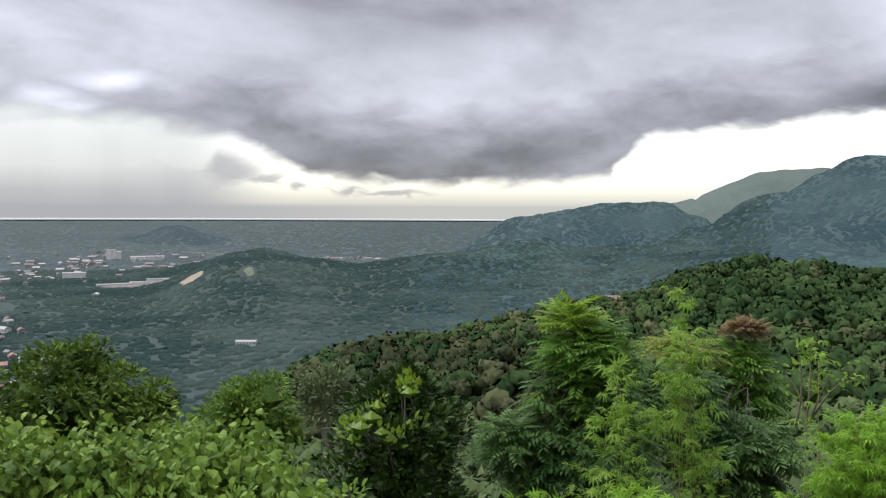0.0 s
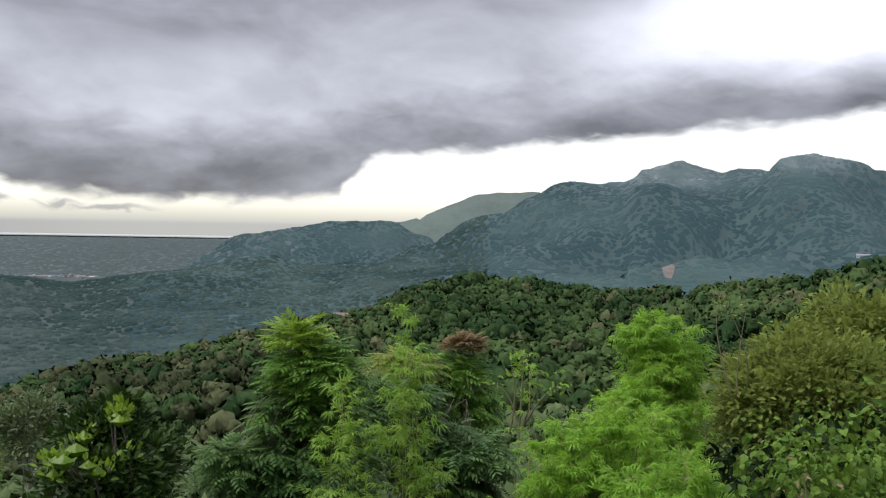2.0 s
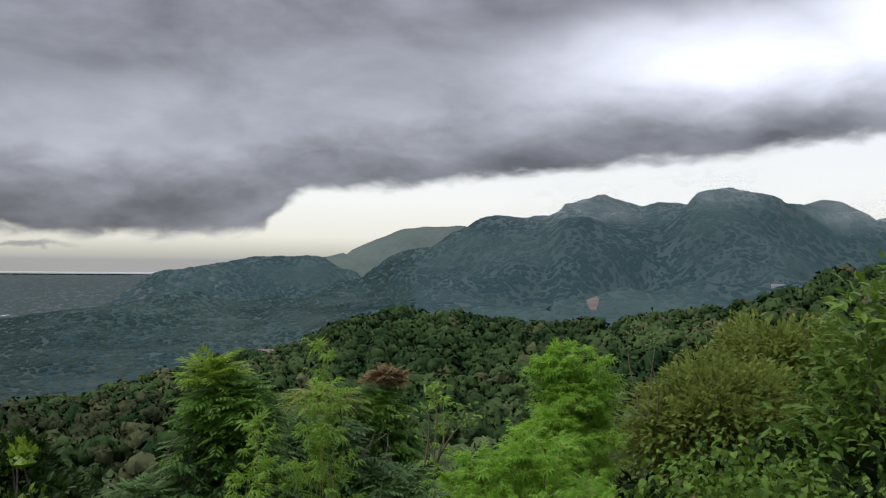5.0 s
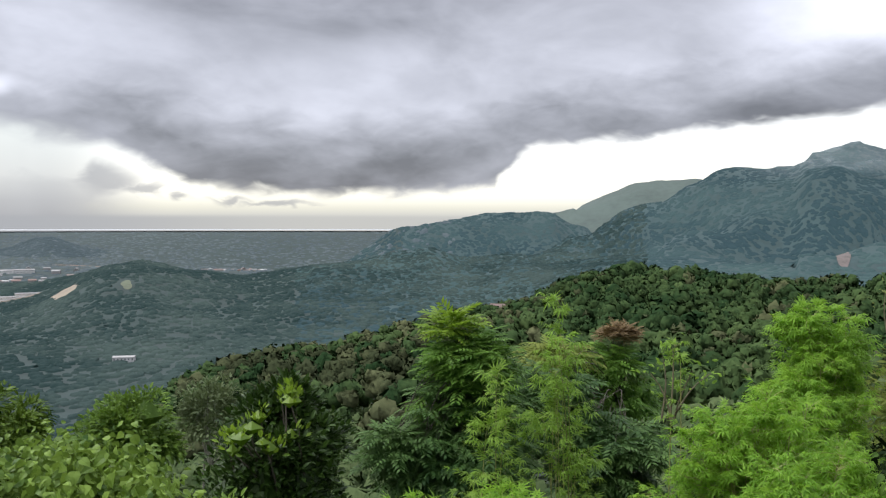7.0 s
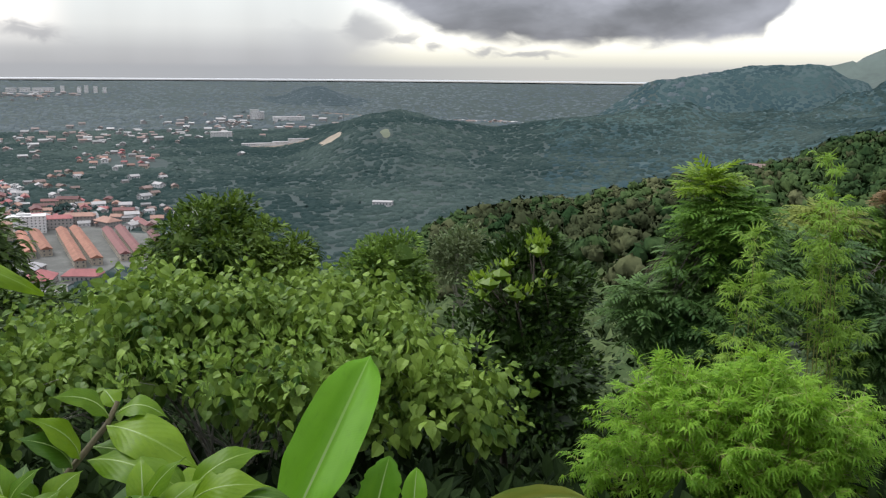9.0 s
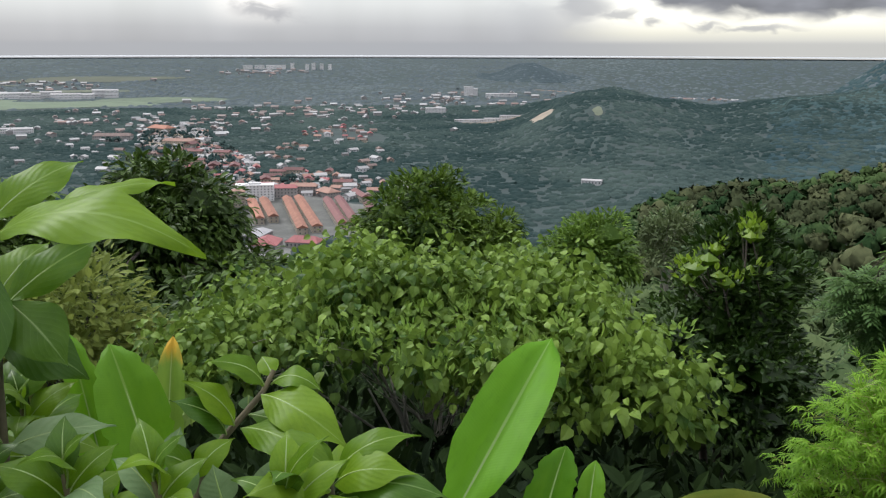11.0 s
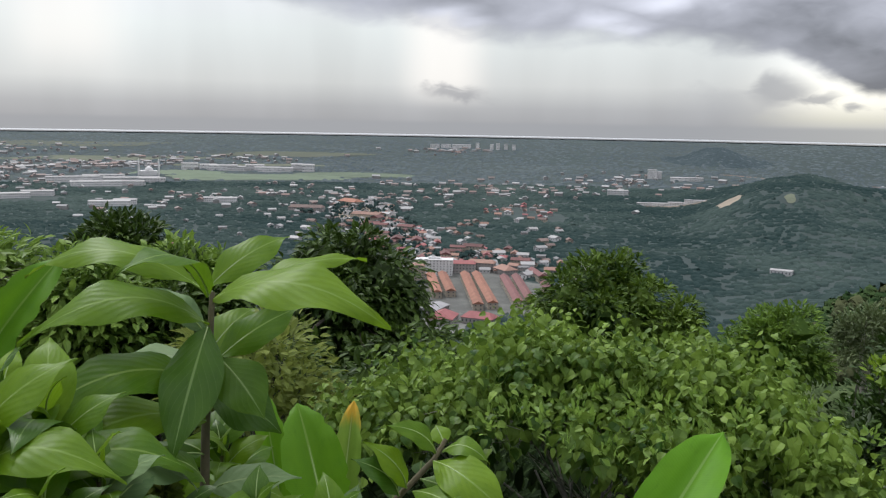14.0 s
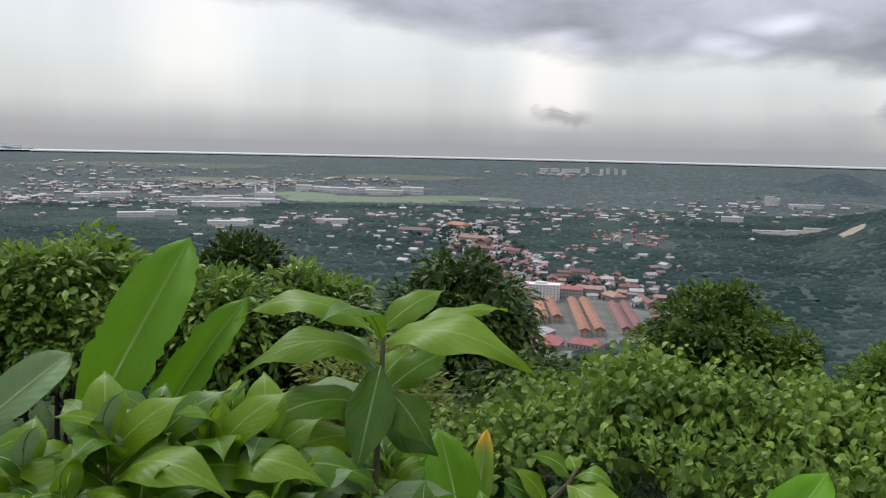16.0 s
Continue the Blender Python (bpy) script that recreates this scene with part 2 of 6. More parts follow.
def ground_material():
    m, g, bsdf, out = material("earth_and_undergrowth")
    pos = g.node("ShaderNodeTexCoord").outputs["Object"]
    a, b, c = g.noise(pos, 0.006, 5.0), g.noise(pos, 0.045, 5.0, 0.65), g.noise(pos, 0.7, 4.0, 0.7)
    col = g.mix(g.smooth(b, 0.35, 0.65), (0.028, 0.045, 0.026), (0.060, 0.080, 0.045))
    col = g.mix(g.math("MULTIPLY", g.smooth(a, 0.54, 0.66), 0.5), col, (0.10, 0.115, 0.06))
    col = g.mix(g.math("MULTIPLY", g.smooth(c, 0.52, 0.75), 0.5), col, (0.09, 0.075, 0.045))
    g.put(bsdf.inputs["Base Color"], col)
    bsdf.inputs["Roughness"].default_value = 0.95
    bm = g.node("ShaderNodeBump")
    bm.inputs["Strength"].default_value = 0.8
    bm.inputs["Distance"].default_value = 2.0
    g.put(bm.inputs["Height"], g.math("ADD", b, g.math("MULTIPLY", c, 0.1)))
    g.put(bsdf.inputs["Normal"], bm.outputs[0])
    return m


EARTH = ground_material()
# The valley floor's colour carries some grey-blue haze.
HAZE_FLOOR_FAR = plain("hazed_valley_floor", (0.024, 0.040, 0.038), 0.95, 0.4, 0.02)
# Blue distance haze is put into the mountain floor and grass colours.
HAZE_FLOOR_MOUNTAIN = plain("hazed_mountain_floor", (0.030, 0.056, 0.058), 0.95, 0.3, 0.01)
HAZE_HILL_GRASS = plain("hazed_mountain_grass", (0.070, 0.094, 0.084), 0.95, 0.25, 0.006)
WOODS_NEAR = foliage("hillside_woods_leaves", (0.018, 0.040, 0.015), (0.074, 0.112, 0.040), 0.95, 0.0, 0.11, 0.03, 0.25, 2.0, 0.9)
WOODS_BROWN = foliage("olive_brown_woods_leaves", (0.040, 0.050, 0.024), (0.110, 0.120, 0.058), 0.95, 0.0, 0.11, 0.03, 0.25, 2.0, 0.9)
SCRUB = foliage("hollow_scrub_leaves", (0.034, 0.058, 0.022), (0.120, 0.155, 0.066), 0.9, 0.0, 0.3, 0.05, 0.4, 1.4, 0.6)
# Far woods have distance haze mixed into their leaf colours, paler towards the coast.
HAZE_WOODS_FAR = foliage("hazed_valley_woods_leaves", (0.018, 0.036, 0.035), (0.056, 0.080, 0.072), 0.95, 0.0, 0.008, 0.1, 0.25, 2.0, 0.6)
HAZE_WOODS_COAST = foliage("hazed_coastal_woods_leaves", (0.056, 0.076, 0.088), (0.094, 0.118, 0.124), 0.9, 0.0, 0.006, 0.3, 0.4, 1.4, 0.8)
HAZE_WOODS_KNOLL = foliage("hazed_knoll_woods_leaves", (0.040, 0.058, 0.066), (0.070, 0.092, 0.098), 0.95, 0.0, 0.006, 0.1, 0.25, 1.2, 0.5)
# Mountain leaves are tinted blue-green to stand for haze.
HAZE_WOODS_MOUNTAIN = foliage("hazed_mountain_woods_leaves", (0.026, 0.052, 0.060), (0.066, 0.108, 0.102), 0.95, 0.0, 0.004, 0.1, 0.10, 2.0, 0.3)
TRUNK = plain("bark", (0.085, 0.070, 0.055), 0.9, 0.35, 6.0, bump=0.6)
PALE_TRUNK = plain("pale_bark", (0.30, 0.28, 0.24), 0.9, 0.3, 6.0)
STEM = plain("green_brown_stem", (0.13, 0.11, 0.06), 0.7, 0.3, 20.0)
HEART = foliage("heart_leaves", (0.018, 0.060, 0.005), (0.208, 0.310, 0.050), 0.5, 0.22, 2.0, 0.2, 0.75, 1.5)
SHRUB_DARK = foliage("glossy_dark_leaves", (0.008, 0.024, 0.004), (0.050, 0.098, 0.014), 0.4, 0.12, 0.9, 0.25, 0.6, 1.2)
LIME = foliage("young_lime_leaves", (0.10, 0.19, 0.012), (0.23, 0.34, 0.03), 0.45, 0.35, 1.2)
LIME_SOFT = foliage("young_heart_leaves", (0.13, 0.24, 0.03), (0.26, 0.38, 0.08), 0.5, 0.35, 1.2)
PINNATE = foliage("feathered_leaves", (0.050, 0.118, 0.018), (0.150, 0.275, 0.040), 0.5, 0.3, 1.2, 0.2)
# Feathered leaves in a darker tone, used for the lower crowns.
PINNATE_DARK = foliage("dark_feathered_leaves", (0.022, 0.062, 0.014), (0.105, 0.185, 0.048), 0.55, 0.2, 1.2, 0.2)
BAMBOO = foliage("bamboo_leaves", (0.100, 0.225, 0.018), (0.270, 0.450, 0.046), 0.55, 0.42, 1.6, 0.2)
BAMBOO_PALE = foliage("pale_bamboo_leaves", (0.110, 0.215, 0.024), (0.270, 0.420, 0.062), 0.5, 0.40, 1.6, 0.2)
TREE_GREEN = foliage("tree_leaves", (0.018, 0.048, 0.004), (0.130, 0.205, 0.024), 0.55, 0.15, 0.9, 0.15, 0.6, 1.4)
TREE_DARK = foliage("dark_tree_leaves", (0.008, 0.024, 0.003), (0.074, 0.128, 0.018), 0.5, 0.12, 0.8, 0.2, 0.6, 1.3)
OLIVE = foliage("olive_leaves", (0.088, 0.125, 0.020), (0.240, 0.285, 0.064), 0.6, 0.35, 0.7, 0.15, 0.6)
HEART_DULL = foliage("dull_green_leaves", (0.036, 0.090, 0.008), (0.190, 0.290, 0.048), 0.5, 0.25, 0.9, 0.2, 0.7, 1.3)
TREE_LIGHT = foliage("light_tree_leaves", (0.034, 0.080, 0.008), (0.165, 0.265, 0.038), 0.55, 0.2, 0.8, 0.15, 0.6, 1.3)
TREE_PALE = foliage("pale_tree_leaves", (0.060, 0.090, 0.030), (0.140, 0.180, 0.070), 0.6, 0.2, 0.3)
RUST = foliage("rust_leaves", (0.13, 0.085, 0.038), (0.27, 0.185, 0.085), 0.7, 0.2, 1.5)
BANANA = broad_leaf("banana_leaf", (0.066, 0.190, 0.004), (0.160, 0.330, 0.010), (0.22, 0.36, 0.06), 420.0, 0.05, 0.5, 0.4, 0.08, 0.05)
BIG_LEAF = broad_leaf("large_leaf", (0.056, 0.140, 0.004), (0.190, 0.315, 0.014), (0.24, 0.36, 0.07), 56.0, 0.42, 0.42, 0.42, 0.16, 0.07)
BIG_PALE = broad_leaf("pale_leaf_underside", (0.11, 0.19, 0.075), (0.20, 0.29, 0.13), (0.26, 0.34, 0.16), 52.0, 0.22, 0.6, 0.25)
YELLOW = broad_leaf("yellowed_banana_leaf", (0.10, 0.17, 0.02), (0.40, 0.32, 0.05), (0.5, 0.46, 0.2), 380.0, 0.05, 0.55, 0.3, 0.08, 0.05)
RIB = plain("leaf_rib", (0.26, 0.36, 0.11), 0.5, 0.2, 30.0)


# ---- helpers for building ----
rng = np.random.default_rng(7)


def mesh_from(name, verts, faces, mat=None, smooth=False, normals=None):
    me = bpy.data.meshes.new(name)
    verts = np.asarray(verts, dtype=np.float32).reshape(-1, 3)
    faces = np.asarray(faces, dtype=np.int32)
    k = faces.shape[1]
    me.vertices.add(len(verts))
    me.vertices.foreach_set("co", verts.ravel())
    me.loops.add(faces.size)
    me.loops.foreach_set("vertex_index", faces.ravel())
    me.polygons.add(len(faces))
    me.polygons.foreach_set("loop_start", np.arange(0, faces.size, k, dtype=np.int32))
    me.polygons.foreach_set("use_smooth", np.full(len(faces), smooth))
    me.update(calc_edges=True)
    if normals is not None:
        me.normals_split_custom_set_from_vertices(normals)
    if mat:
        me.materials.append(mat)
    return me


def part(name, me, parent, label=""):
    ob = new(name, me)
    ob.parent = parent
    return tagged(ob, label)


def joined(chunks):
    """One vertex and face array out of several."""
    vs, fs, k = [], [], 0
    for v, f in chunks:
        v = np.asarray(v, dtype=float).reshape(-1, 3)
        vs.append(v)
        fs.append(np.asarray(f) + k)
        k += len(v)
    return np.concatenate(vs), np.concatenate(fs)


GRID = np.random.default_rng(3).random((257, 257))


def vnoise(x, y):
    xi, yi = np.floor(x).astype(int), np.floor(y).astype(int)
    fx, fy = x - xi, y - yi
    fx, fy = fx * fx * (3 - 2 * fx), fy * fy * (3 - 2 * fy)
    a, b, c, d = xi % 256, (xi + 1) % 256, yi % 256, (yi + 1) % 256
    return (GRID[a, c] * (1 - fx) + GRID[b, c] * fx) * (1 - fy) + (GRID[a, d] * (1 - fx) + GRID[b, d] * fx) * fy


def fbm(x, y, octaves=4):
    s, amp = 0.0, 0.5
    for i in range(octaves):
        s = s + amp * (vnoise(x + 17.3 * i, y - 9.1 * i) - 0.5)
        x, y, amp = x * 2.03, y * 2.03, amp * 0.55
    return s


def ridged(x, y, octaves=4):
    s, amp = 0.0, 0.5
    for i in range(octaves):
        s = s + amp * (0.5 - np.abs(vnoise(x + 31.7 * i, y + 5.3 * i) - 0.5) * 2)
        x, y, amp = x * 2.1, y * 2.1, amp * 0.5
    return s


EYE = 1.6


def polar(az, el, d, eye=(0.0, 0.0, EYE)):
    """The place at a bearing (degrees to the left of +y), an elevation and a distance from a standpoint."""
    a, e = radians(az), radians(el)
    return Vector((eye[0] - math.sin(a) * math.cos(e) * d, eye[1] + math.cos(a) * math.cos(e) * d, eye[2] + math.sin(e) * d))


# ---- the land: a hillside that drops to a valley, wooded hills, mountains and a coastal plain ----
def table(az, rows):
    rows = np.array(rows, dtype=float)
    return [np.interp(az, rows[:, 0], rows[:, i]) for i in range(1, rows.shape[1])]


# bearing, crest distance, crest elevation of the near wooded hill
NEAR_HILL = [(-75, 230, 1.5), (-47.6, 260, 0.0), (-44.8, 270, -0.9), (-42.6, 280, -2.0), (-39.4, 300, -3.0), (-36, 310, -3.5), (-29, 330, -4.2), (-22, 340, -3.3),
             (-18.3, 340, -2.95), (-14.5, 335, -4.0), (-12, 330, -5.4), (-8.5, 325, -5.9), (-4.4, 315, -7.0), (-1.2, 310, -8.0), (1.8, 305, -8.5), (4.8, 300, -9.1),
             (6.6, 295, -9.5), (9.5, 300, -10.8), (14, 330, -13.6), (20, 360, -17.5), (30, 380, -19.5), (90, 380, -19.5)]
# bearing, crest distance, crest elevation of the low wooded hill in the valley
LOW_HILL = [(-75, 1500, -1.0), (-45, 1450, -1.6), (-37, 1480, -2.4), (-31, 1500, -2.6), (-25, 1550, -2.4), (-16, 1600, -2.5), (-9.9, 1700, -2.6), (-6.3, 1750, -2.3), (-2.8, 1750, -2.4),
            (1.6, 1750, -2.85), (5.2, 1750, -3.6), (8, 1700, -3.4), (10.9, 1650, -2.95), (13.6, 1650, -3.2), (16, 1700, -3.9), (19, 1800, -4.9), (24, 1900, -4.67), (90, 1900, -4.67)]
# ridges of the mountains: foot slope, then bearing, distance and elevation of the crest
RIDGES = [
    (0.42, [(-16.5, 2750, -0.4), (-14.2, 2700, 0.45), (-10.5, 2650, 0.55), (-6.7, 2600, 0.12), (-4.4, 2560, -0.65), (-1.5, 2500, -2.15), (1.5, 2450, -3.3)]),
    (0.42, [(-27.0, 3450, 1.0), (-23.4, 3400, 2.5), (-22.6, 3400, 2.6), (-19.4, 3350, 2.35), (-16.2, 3300, 1.5), (-14.7, 3250, 0.7), (-12.0, 3200, -0.3)]),
    (0.46, [(-39.0, 2500, 3.4), (-36.7, 2480, 4.4), (-34.4, 2480, 4.25), (-30.5, 2400, 4.7), (-29.4, 2380, 4.45), (-28.6, 2370, 3.8), (-24.8, 2330, 3.1), (-19.8, 2250, 1.1), (-16.2, 2150, -0.75), (-13.5, 2050, -1.8)]),
    (0.50, [(-60.0, 2500, 1.5), (-47.7, 2450, 2.9), (-45.7, 2430, 3.4), (-43.9, 2400, 4.2), (-42.6, 2380, 4.75), (-39.7, 2350, 5.15), (-37.7, 2320, 4.6), (-35.7, 2250, 2.9), (-33.7, 2150, 1.7), (-30.9, 2050, 0.8), (-25.6, 1900, 0.0), (-21.0, 1800, -1.0)]),
    (0.45, [(-60.0, 3100, 3.0), (-49.0, 3050, 3.3), (-47.7, 3000, 3.5), (-45.7, 2950, 4.05), (-43.5, 2900, 3.9), (-40.0, 2850, 3.0)]),
    (0.50, [(-44.0, 1650, -0.3), (-38.0, 1600, -0.9), (-33.0, 1520, -1.4), (-29.0, 1450, -2.1)]),
    (0.30, [(20.5, 3650, -2.2), (18.6, 3650, -1.5), (17.2, 3650, -0.98), (16.2, 3650, -0.95), (14.8, 3650, -1.5), (13.0, 3650, -2.0)]),
    (0.35, [(-12.5, 1850, -2.0), (-9.0, 1800, -2.2), (-6.3, 1750, -1.75), (-3.0, 1750, -2.35), (0.0, 1700, -3.0)]),
]
SLOPE = [(-90, 0.4, 4.0, 8.0), (-48, -0.5, -3.5, -16.0), (-36, -1.1, -7.0, -26.0), (-28, -1.7, -10.0, -30.0), (-12, -2.5, -13.0, -36.0), (0, -2.7, -14.5, -38.0), (12, -2.6, -14.0, -40.0),
         (20, -2.5, -14.0, -50.0), (40, -2.3, -13.5, -54.0), (66, -2.0, -12.0, -50.0), (90, -1.0, -8.0, -40.0)]
PLAIN = -155.0

fine = np.arange(-62, 82.01, 0.3)
AZ = np.concatenate([np.arange(-180, -62, 4.0), fine, np.arange(86, 178.1, 4.0), [180.0]])
RR = np.concatenate([[0.0], np.geomspace(2.0, 4900.0, 168)])


def build_heights():
    a = np.where(np.abs(AZ) > 100, np.sign(AZ) * 100, AZ)
    rm, em = table(a, NEAR_HILL)
    rl, el_ = table(a, LOW_HILL)
    rr, er = np.full(len(a), 2700.0), np.interp(a, [-60, -30, -14, -4, 4], [1.0, 0.5, -1.6, -2.9, -3.25])
    s8, s40, s150 = table(a, SLOPE)
    deg = np.pi / 180
    flatness = np.clip((a - 4) / 12, 0, 1)
    wall = np.clip((-9 - a) / 10, 0, 1)
    zm, zl, zr = rm * np.tan(em * deg), rl * np.tan(el_ * deg), rr * np.tan(er * deg)
    valley = np.where(a > -12, PLAIN, PLAIN + np.clip((-12 - a) / 20, 0, 1) * 35)
    far = np.interp(rr + 350, [2500, 3200, 4000, 4700], [PLAIN, -140, -98, -61])
    Z = np.zeros((len(AZ), len(RR)))
    for i in range(len(AZ)):
        r = [0, 1.2, 8, 40, 150, rm[i], rm[i] + 240, 1150, rl[i] - 150, rl[i], rl[i] + 220, rr[i], rr[i] + 500, 4300, 4700, 4760]
        z = [-EYE, -EYE, s8[i] - EYE, s40[i] - EYE, s150[i], zm[i], 0.5 * (zm[i] + valley[i]) - 25, valley[i], zl[i] * 0.85 + valley[i] * 0.15, zl[i],
             zl[i] - 25 * (1 - wall[i]) * (1 - flatness[i]), zr[i], zr[i] - 70, -84, -61, -72]
        if flatness[i] > 0:
            zp = [-EYE, -EYE, s8[i] - EYE, s40[i] - EYE, s150[i], zm[i], PLAIN, PLAIN, PLAIN, PLAIN * (1 - 0.0), PLAIN, -150, far[i], -84, -61, -72]
            low = np.clip((22 - a[i]) / 8, 0, 1)
            for k in (8, 9, 10):
                zp[k] = z[k] * low + PLAIN * (1 - low)
            zp[11] = np.interp(rr[i], [2500, 3200], [PLAIN, -140])
            z = [p * (1 - flatness[i]) + q * flatness[i] for p, q in zip(z, zp)]
        Z[i] = np.interp(RR, r, z)
    for _ in range(2):
        Z[:, 2:-1] = 0.25 * Z[:, 1:-2] + 0.5 * Z[:, 2:-1] + 0.25 * Z[:, 3:]
        Z[1:-1] = 0.25 * Z[:-2] + 0.5 * Z[1:-1] + 0.25 * Z[2:]
    x, y = -np.sin(AZ * deg)[:, None] * RR, np.cos(AZ * deg)[:, None] * RR
    for fall, rows in RIDGES:
        rows = sorted(rows)
        rc, ec = table(AZ, rows)
        inside = np.clip(np.minimum(AZ - rows[0][0], rows[-1][0] - AZ) / 2.0 + 1, 0, 1)
        wander = fbm(x / 500, y / 500) * 160 * (RR[None] < rc[:, None] - 60)
        crest = (rc * np.tan(ec * deg))[:, None] - fall * np.abs(RR[None] - rc[:, None] + wander) ** 1.0 * (0.75 + 0.5 * ridged(x / 330, y / 330))
        Z = np.maximum(Z, np.where(inside[:, None] > 0, crest - (1 - inside[:, None]) * 200, -999))
    rough = np.interp(RR, [0, 6, 40, 150, 400, 1500, 2400, 3300, 3600, 4900], [0, 0.15, 0.6, 2.5, 6, 22, 46, 40, 0, 0])
    crestward = np.ones_like(Z)
    for fall, rows in RIDGES:
        rc, ec = table(AZ, sorted(rows))
        on = (AZ > min(q[0] for q in rows) - 1) & (AZ < max(q[0] for q in rows) + 1)
        crestward = np.where(on[:, None], np.minimum(crestward, np.clip(np.abs(RR[None] - rc[:, None]) / 220, 0.12, 1)), crestward)
    hilly = np.clip((Z - PLAIN) / 60, 0.06, 1)
    Z = Z + ((ridged(x / 380, y / 380, 3) - 0.28) * 2.6 * crestward + fbm(x / 90, y / 90) * 0.5) * rough[None] * np.where(RR[None] > 500, hilly, 1)
    # the slope closes on itself behind the standpoint
    behind = np.clip((AZ - 100) / 80, 0, 1)[:, None]
    return Z * (1 - behind) + Z[:1] * behind + EYE


HEIGHT = build_heights()


def ground_z(az, r):
    az, r = np.asarray(az, dtype=float), np.asarray(r, dtype=float)
    i = np.clip(np.searchsorted(AZ, az) - 1, 0, len(AZ) - 2)
    j = np.clip(np.searchsorted(RR, r) - 1, 0, len(RR) - 2)
    u, v = np.clip((az - AZ[i]) / (AZ[i + 1] - AZ[i]), 0, 1), np.clip((r - RR[j]) / (RR[j + 1] - RR[j]), 0, 1)
    return (HEIGHT[i, j] * (1 - u) + HEIGHT[i + 1, j] * u) * (1 - v) + (HEIGHT[i, j + 1] * (1 - u) + HEIGHT[i + 1, j + 1] * u) * v


def spot_at(az, r):
    return Vector((-math.sin(radians(az)) * r, math.cos(radians(az)) * r, float(ground_z(az, r))))


def seen_ground(az, el, start=450.0):
    """The first ground from a distance on, along a bearing and an elevation."""
    rs = np.arange(start, 4850, 4.0)
    over = ground_z(np.full(len(rs), az), rs) - (EYE + rs * math.tan(radians(el)))
    hit = np.nonzero(over > 0)[0]
    return float(rs[hit[0]]) if len(hit) else 4700.0


def build_land():
    deg = np.pi / 180
    n, k = len(AZ), len(RR)
    x, y = -np.sin(AZ * deg)[:, None] * RR, np.cos(AZ * deg)[:, None] * RR
    v = np.stack([x, y, HEIGHT], 2).reshape(-1, 3)
    i, j = np.meshgrid(np.arange(n - 1), np.arange(k - 1), indexing="ij")
    a = (i * k + j).ravel()
    f = np.stack([a, a + 1, a + k + 1, a + k], 1)
    me = mesh_from("ground", v, f, EARTH, True)
    me.flip_normals()
    me.materials.append(HAZE_FLOOR_FAR)
    me.materials.append(HAZE_FLOOR_MOUNTAIN)
    me.materials.append(HAZE_HILL_GRASS)
    # haze-tinted floor colours take over with distance
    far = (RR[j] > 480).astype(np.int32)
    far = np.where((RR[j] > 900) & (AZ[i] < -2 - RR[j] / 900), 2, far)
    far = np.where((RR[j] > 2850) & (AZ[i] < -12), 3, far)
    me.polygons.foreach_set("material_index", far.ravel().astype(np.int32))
    tagged(new("ground", me), "wooded hills, valley and coastal plain of earth and undergrowth", "ground", kind="structure")


build_land()


# ---- woods ----
def cores(c, r):
    """Eight-sided lumps that fill the inside of crowns."""
    o = np.array([(1, 0, 0), (-1, 0, 0), (0, 1, 0), (0, -1, 0), (0, 0, 1), (0, 0, -1)], dtype=float)
    f = np.array([(0, 2, 4), (2, 1, 4), (1, 3, 4), (3, 0, 4), (2, 0, 5), (1, 2, 5), (3, 1, 5), (0, 3, 5)])
    n = len(c)
    v = c[:, None, :] + o[None] * r[:, None, :] * (0.8 + 0.4 * rng.random((n, 6, 1)))
    return v.reshape(-1, 3), (f[None] + 6 * np.arange(n)[:, None, None]).reshape(-1, 3)


def unit(v):
    return v / np.maximum(np.linalg.norm(v, axis=-1, keepdims=True), 1e-9)


def tufts(c, r, per, size, ruffle=0.55):
    """Loose three-cornered tufts of leaves over the lumps c, r."""
    n = len(c) * per
    d = rng.normal(size=(n, 3))
    d[:, 2] = np.abs(d[:, 2]) * 0.9 - 0.25
    d = unit(d)
    cc, r2 = np.repeat(c, per, 0), np.repeat(r, per, 0)
    p = cc + d * r2 * (0.85 + 0.35 * rng.random((n, 1)))
    nrm = unit(d + rng.normal(size=(n, 3)) * ruffle)
    t = unit(np.cross(nrm, rng.normal(size=(n, 3))))
    b = np.cross(nrm, t)
    s = np.repeat(np.broadcast_to(size, len(c)), per)[:, None] * (0.6 + 0.8 * rng.random((n, 1)))
    v = np.stack([p - t * s * 0.6 - b * s * 0.4, p + t * s * 0.6 - b * s * 0.35, p + b * s * 0.75], 1)
    return v.reshape(-1, 3), np.arange(3 * n).reshape(-1, 3)


def ball():
    """An eighteen-cornered ball with thirty-two faces."""
    v = [Vector(q) for q in ((1, 0, 0), (-1, 0, 0), (0, 1, 0), (0, -1, 0), (0, 0, 1), (0, 0, -1))]
    f, mids = [], {}

    def mid(a, b):
        key = (min(a, b), max(a, b))
        if key not in mids:
            mids[key] = len(v)
            v.append((v[a] + v[b]).normalized())
        return mids[key]

    for a, b, c in ((0, 2, 4), (2, 1, 4), (1, 3, 4), (3, 0, 4), (2, 0, 5), (1, 2, 5), (3, 1, 5), (0, 3, 5)):
        p, q, r_ = mid(a, b), mid(b, c), mid(c, a)
        f += [(a, p, r_), (p, b, q), (r_, q, c), (p, q, r_)]
    return np.array([tuple(q) for q in v]), np.array(f)


BALL = ball()


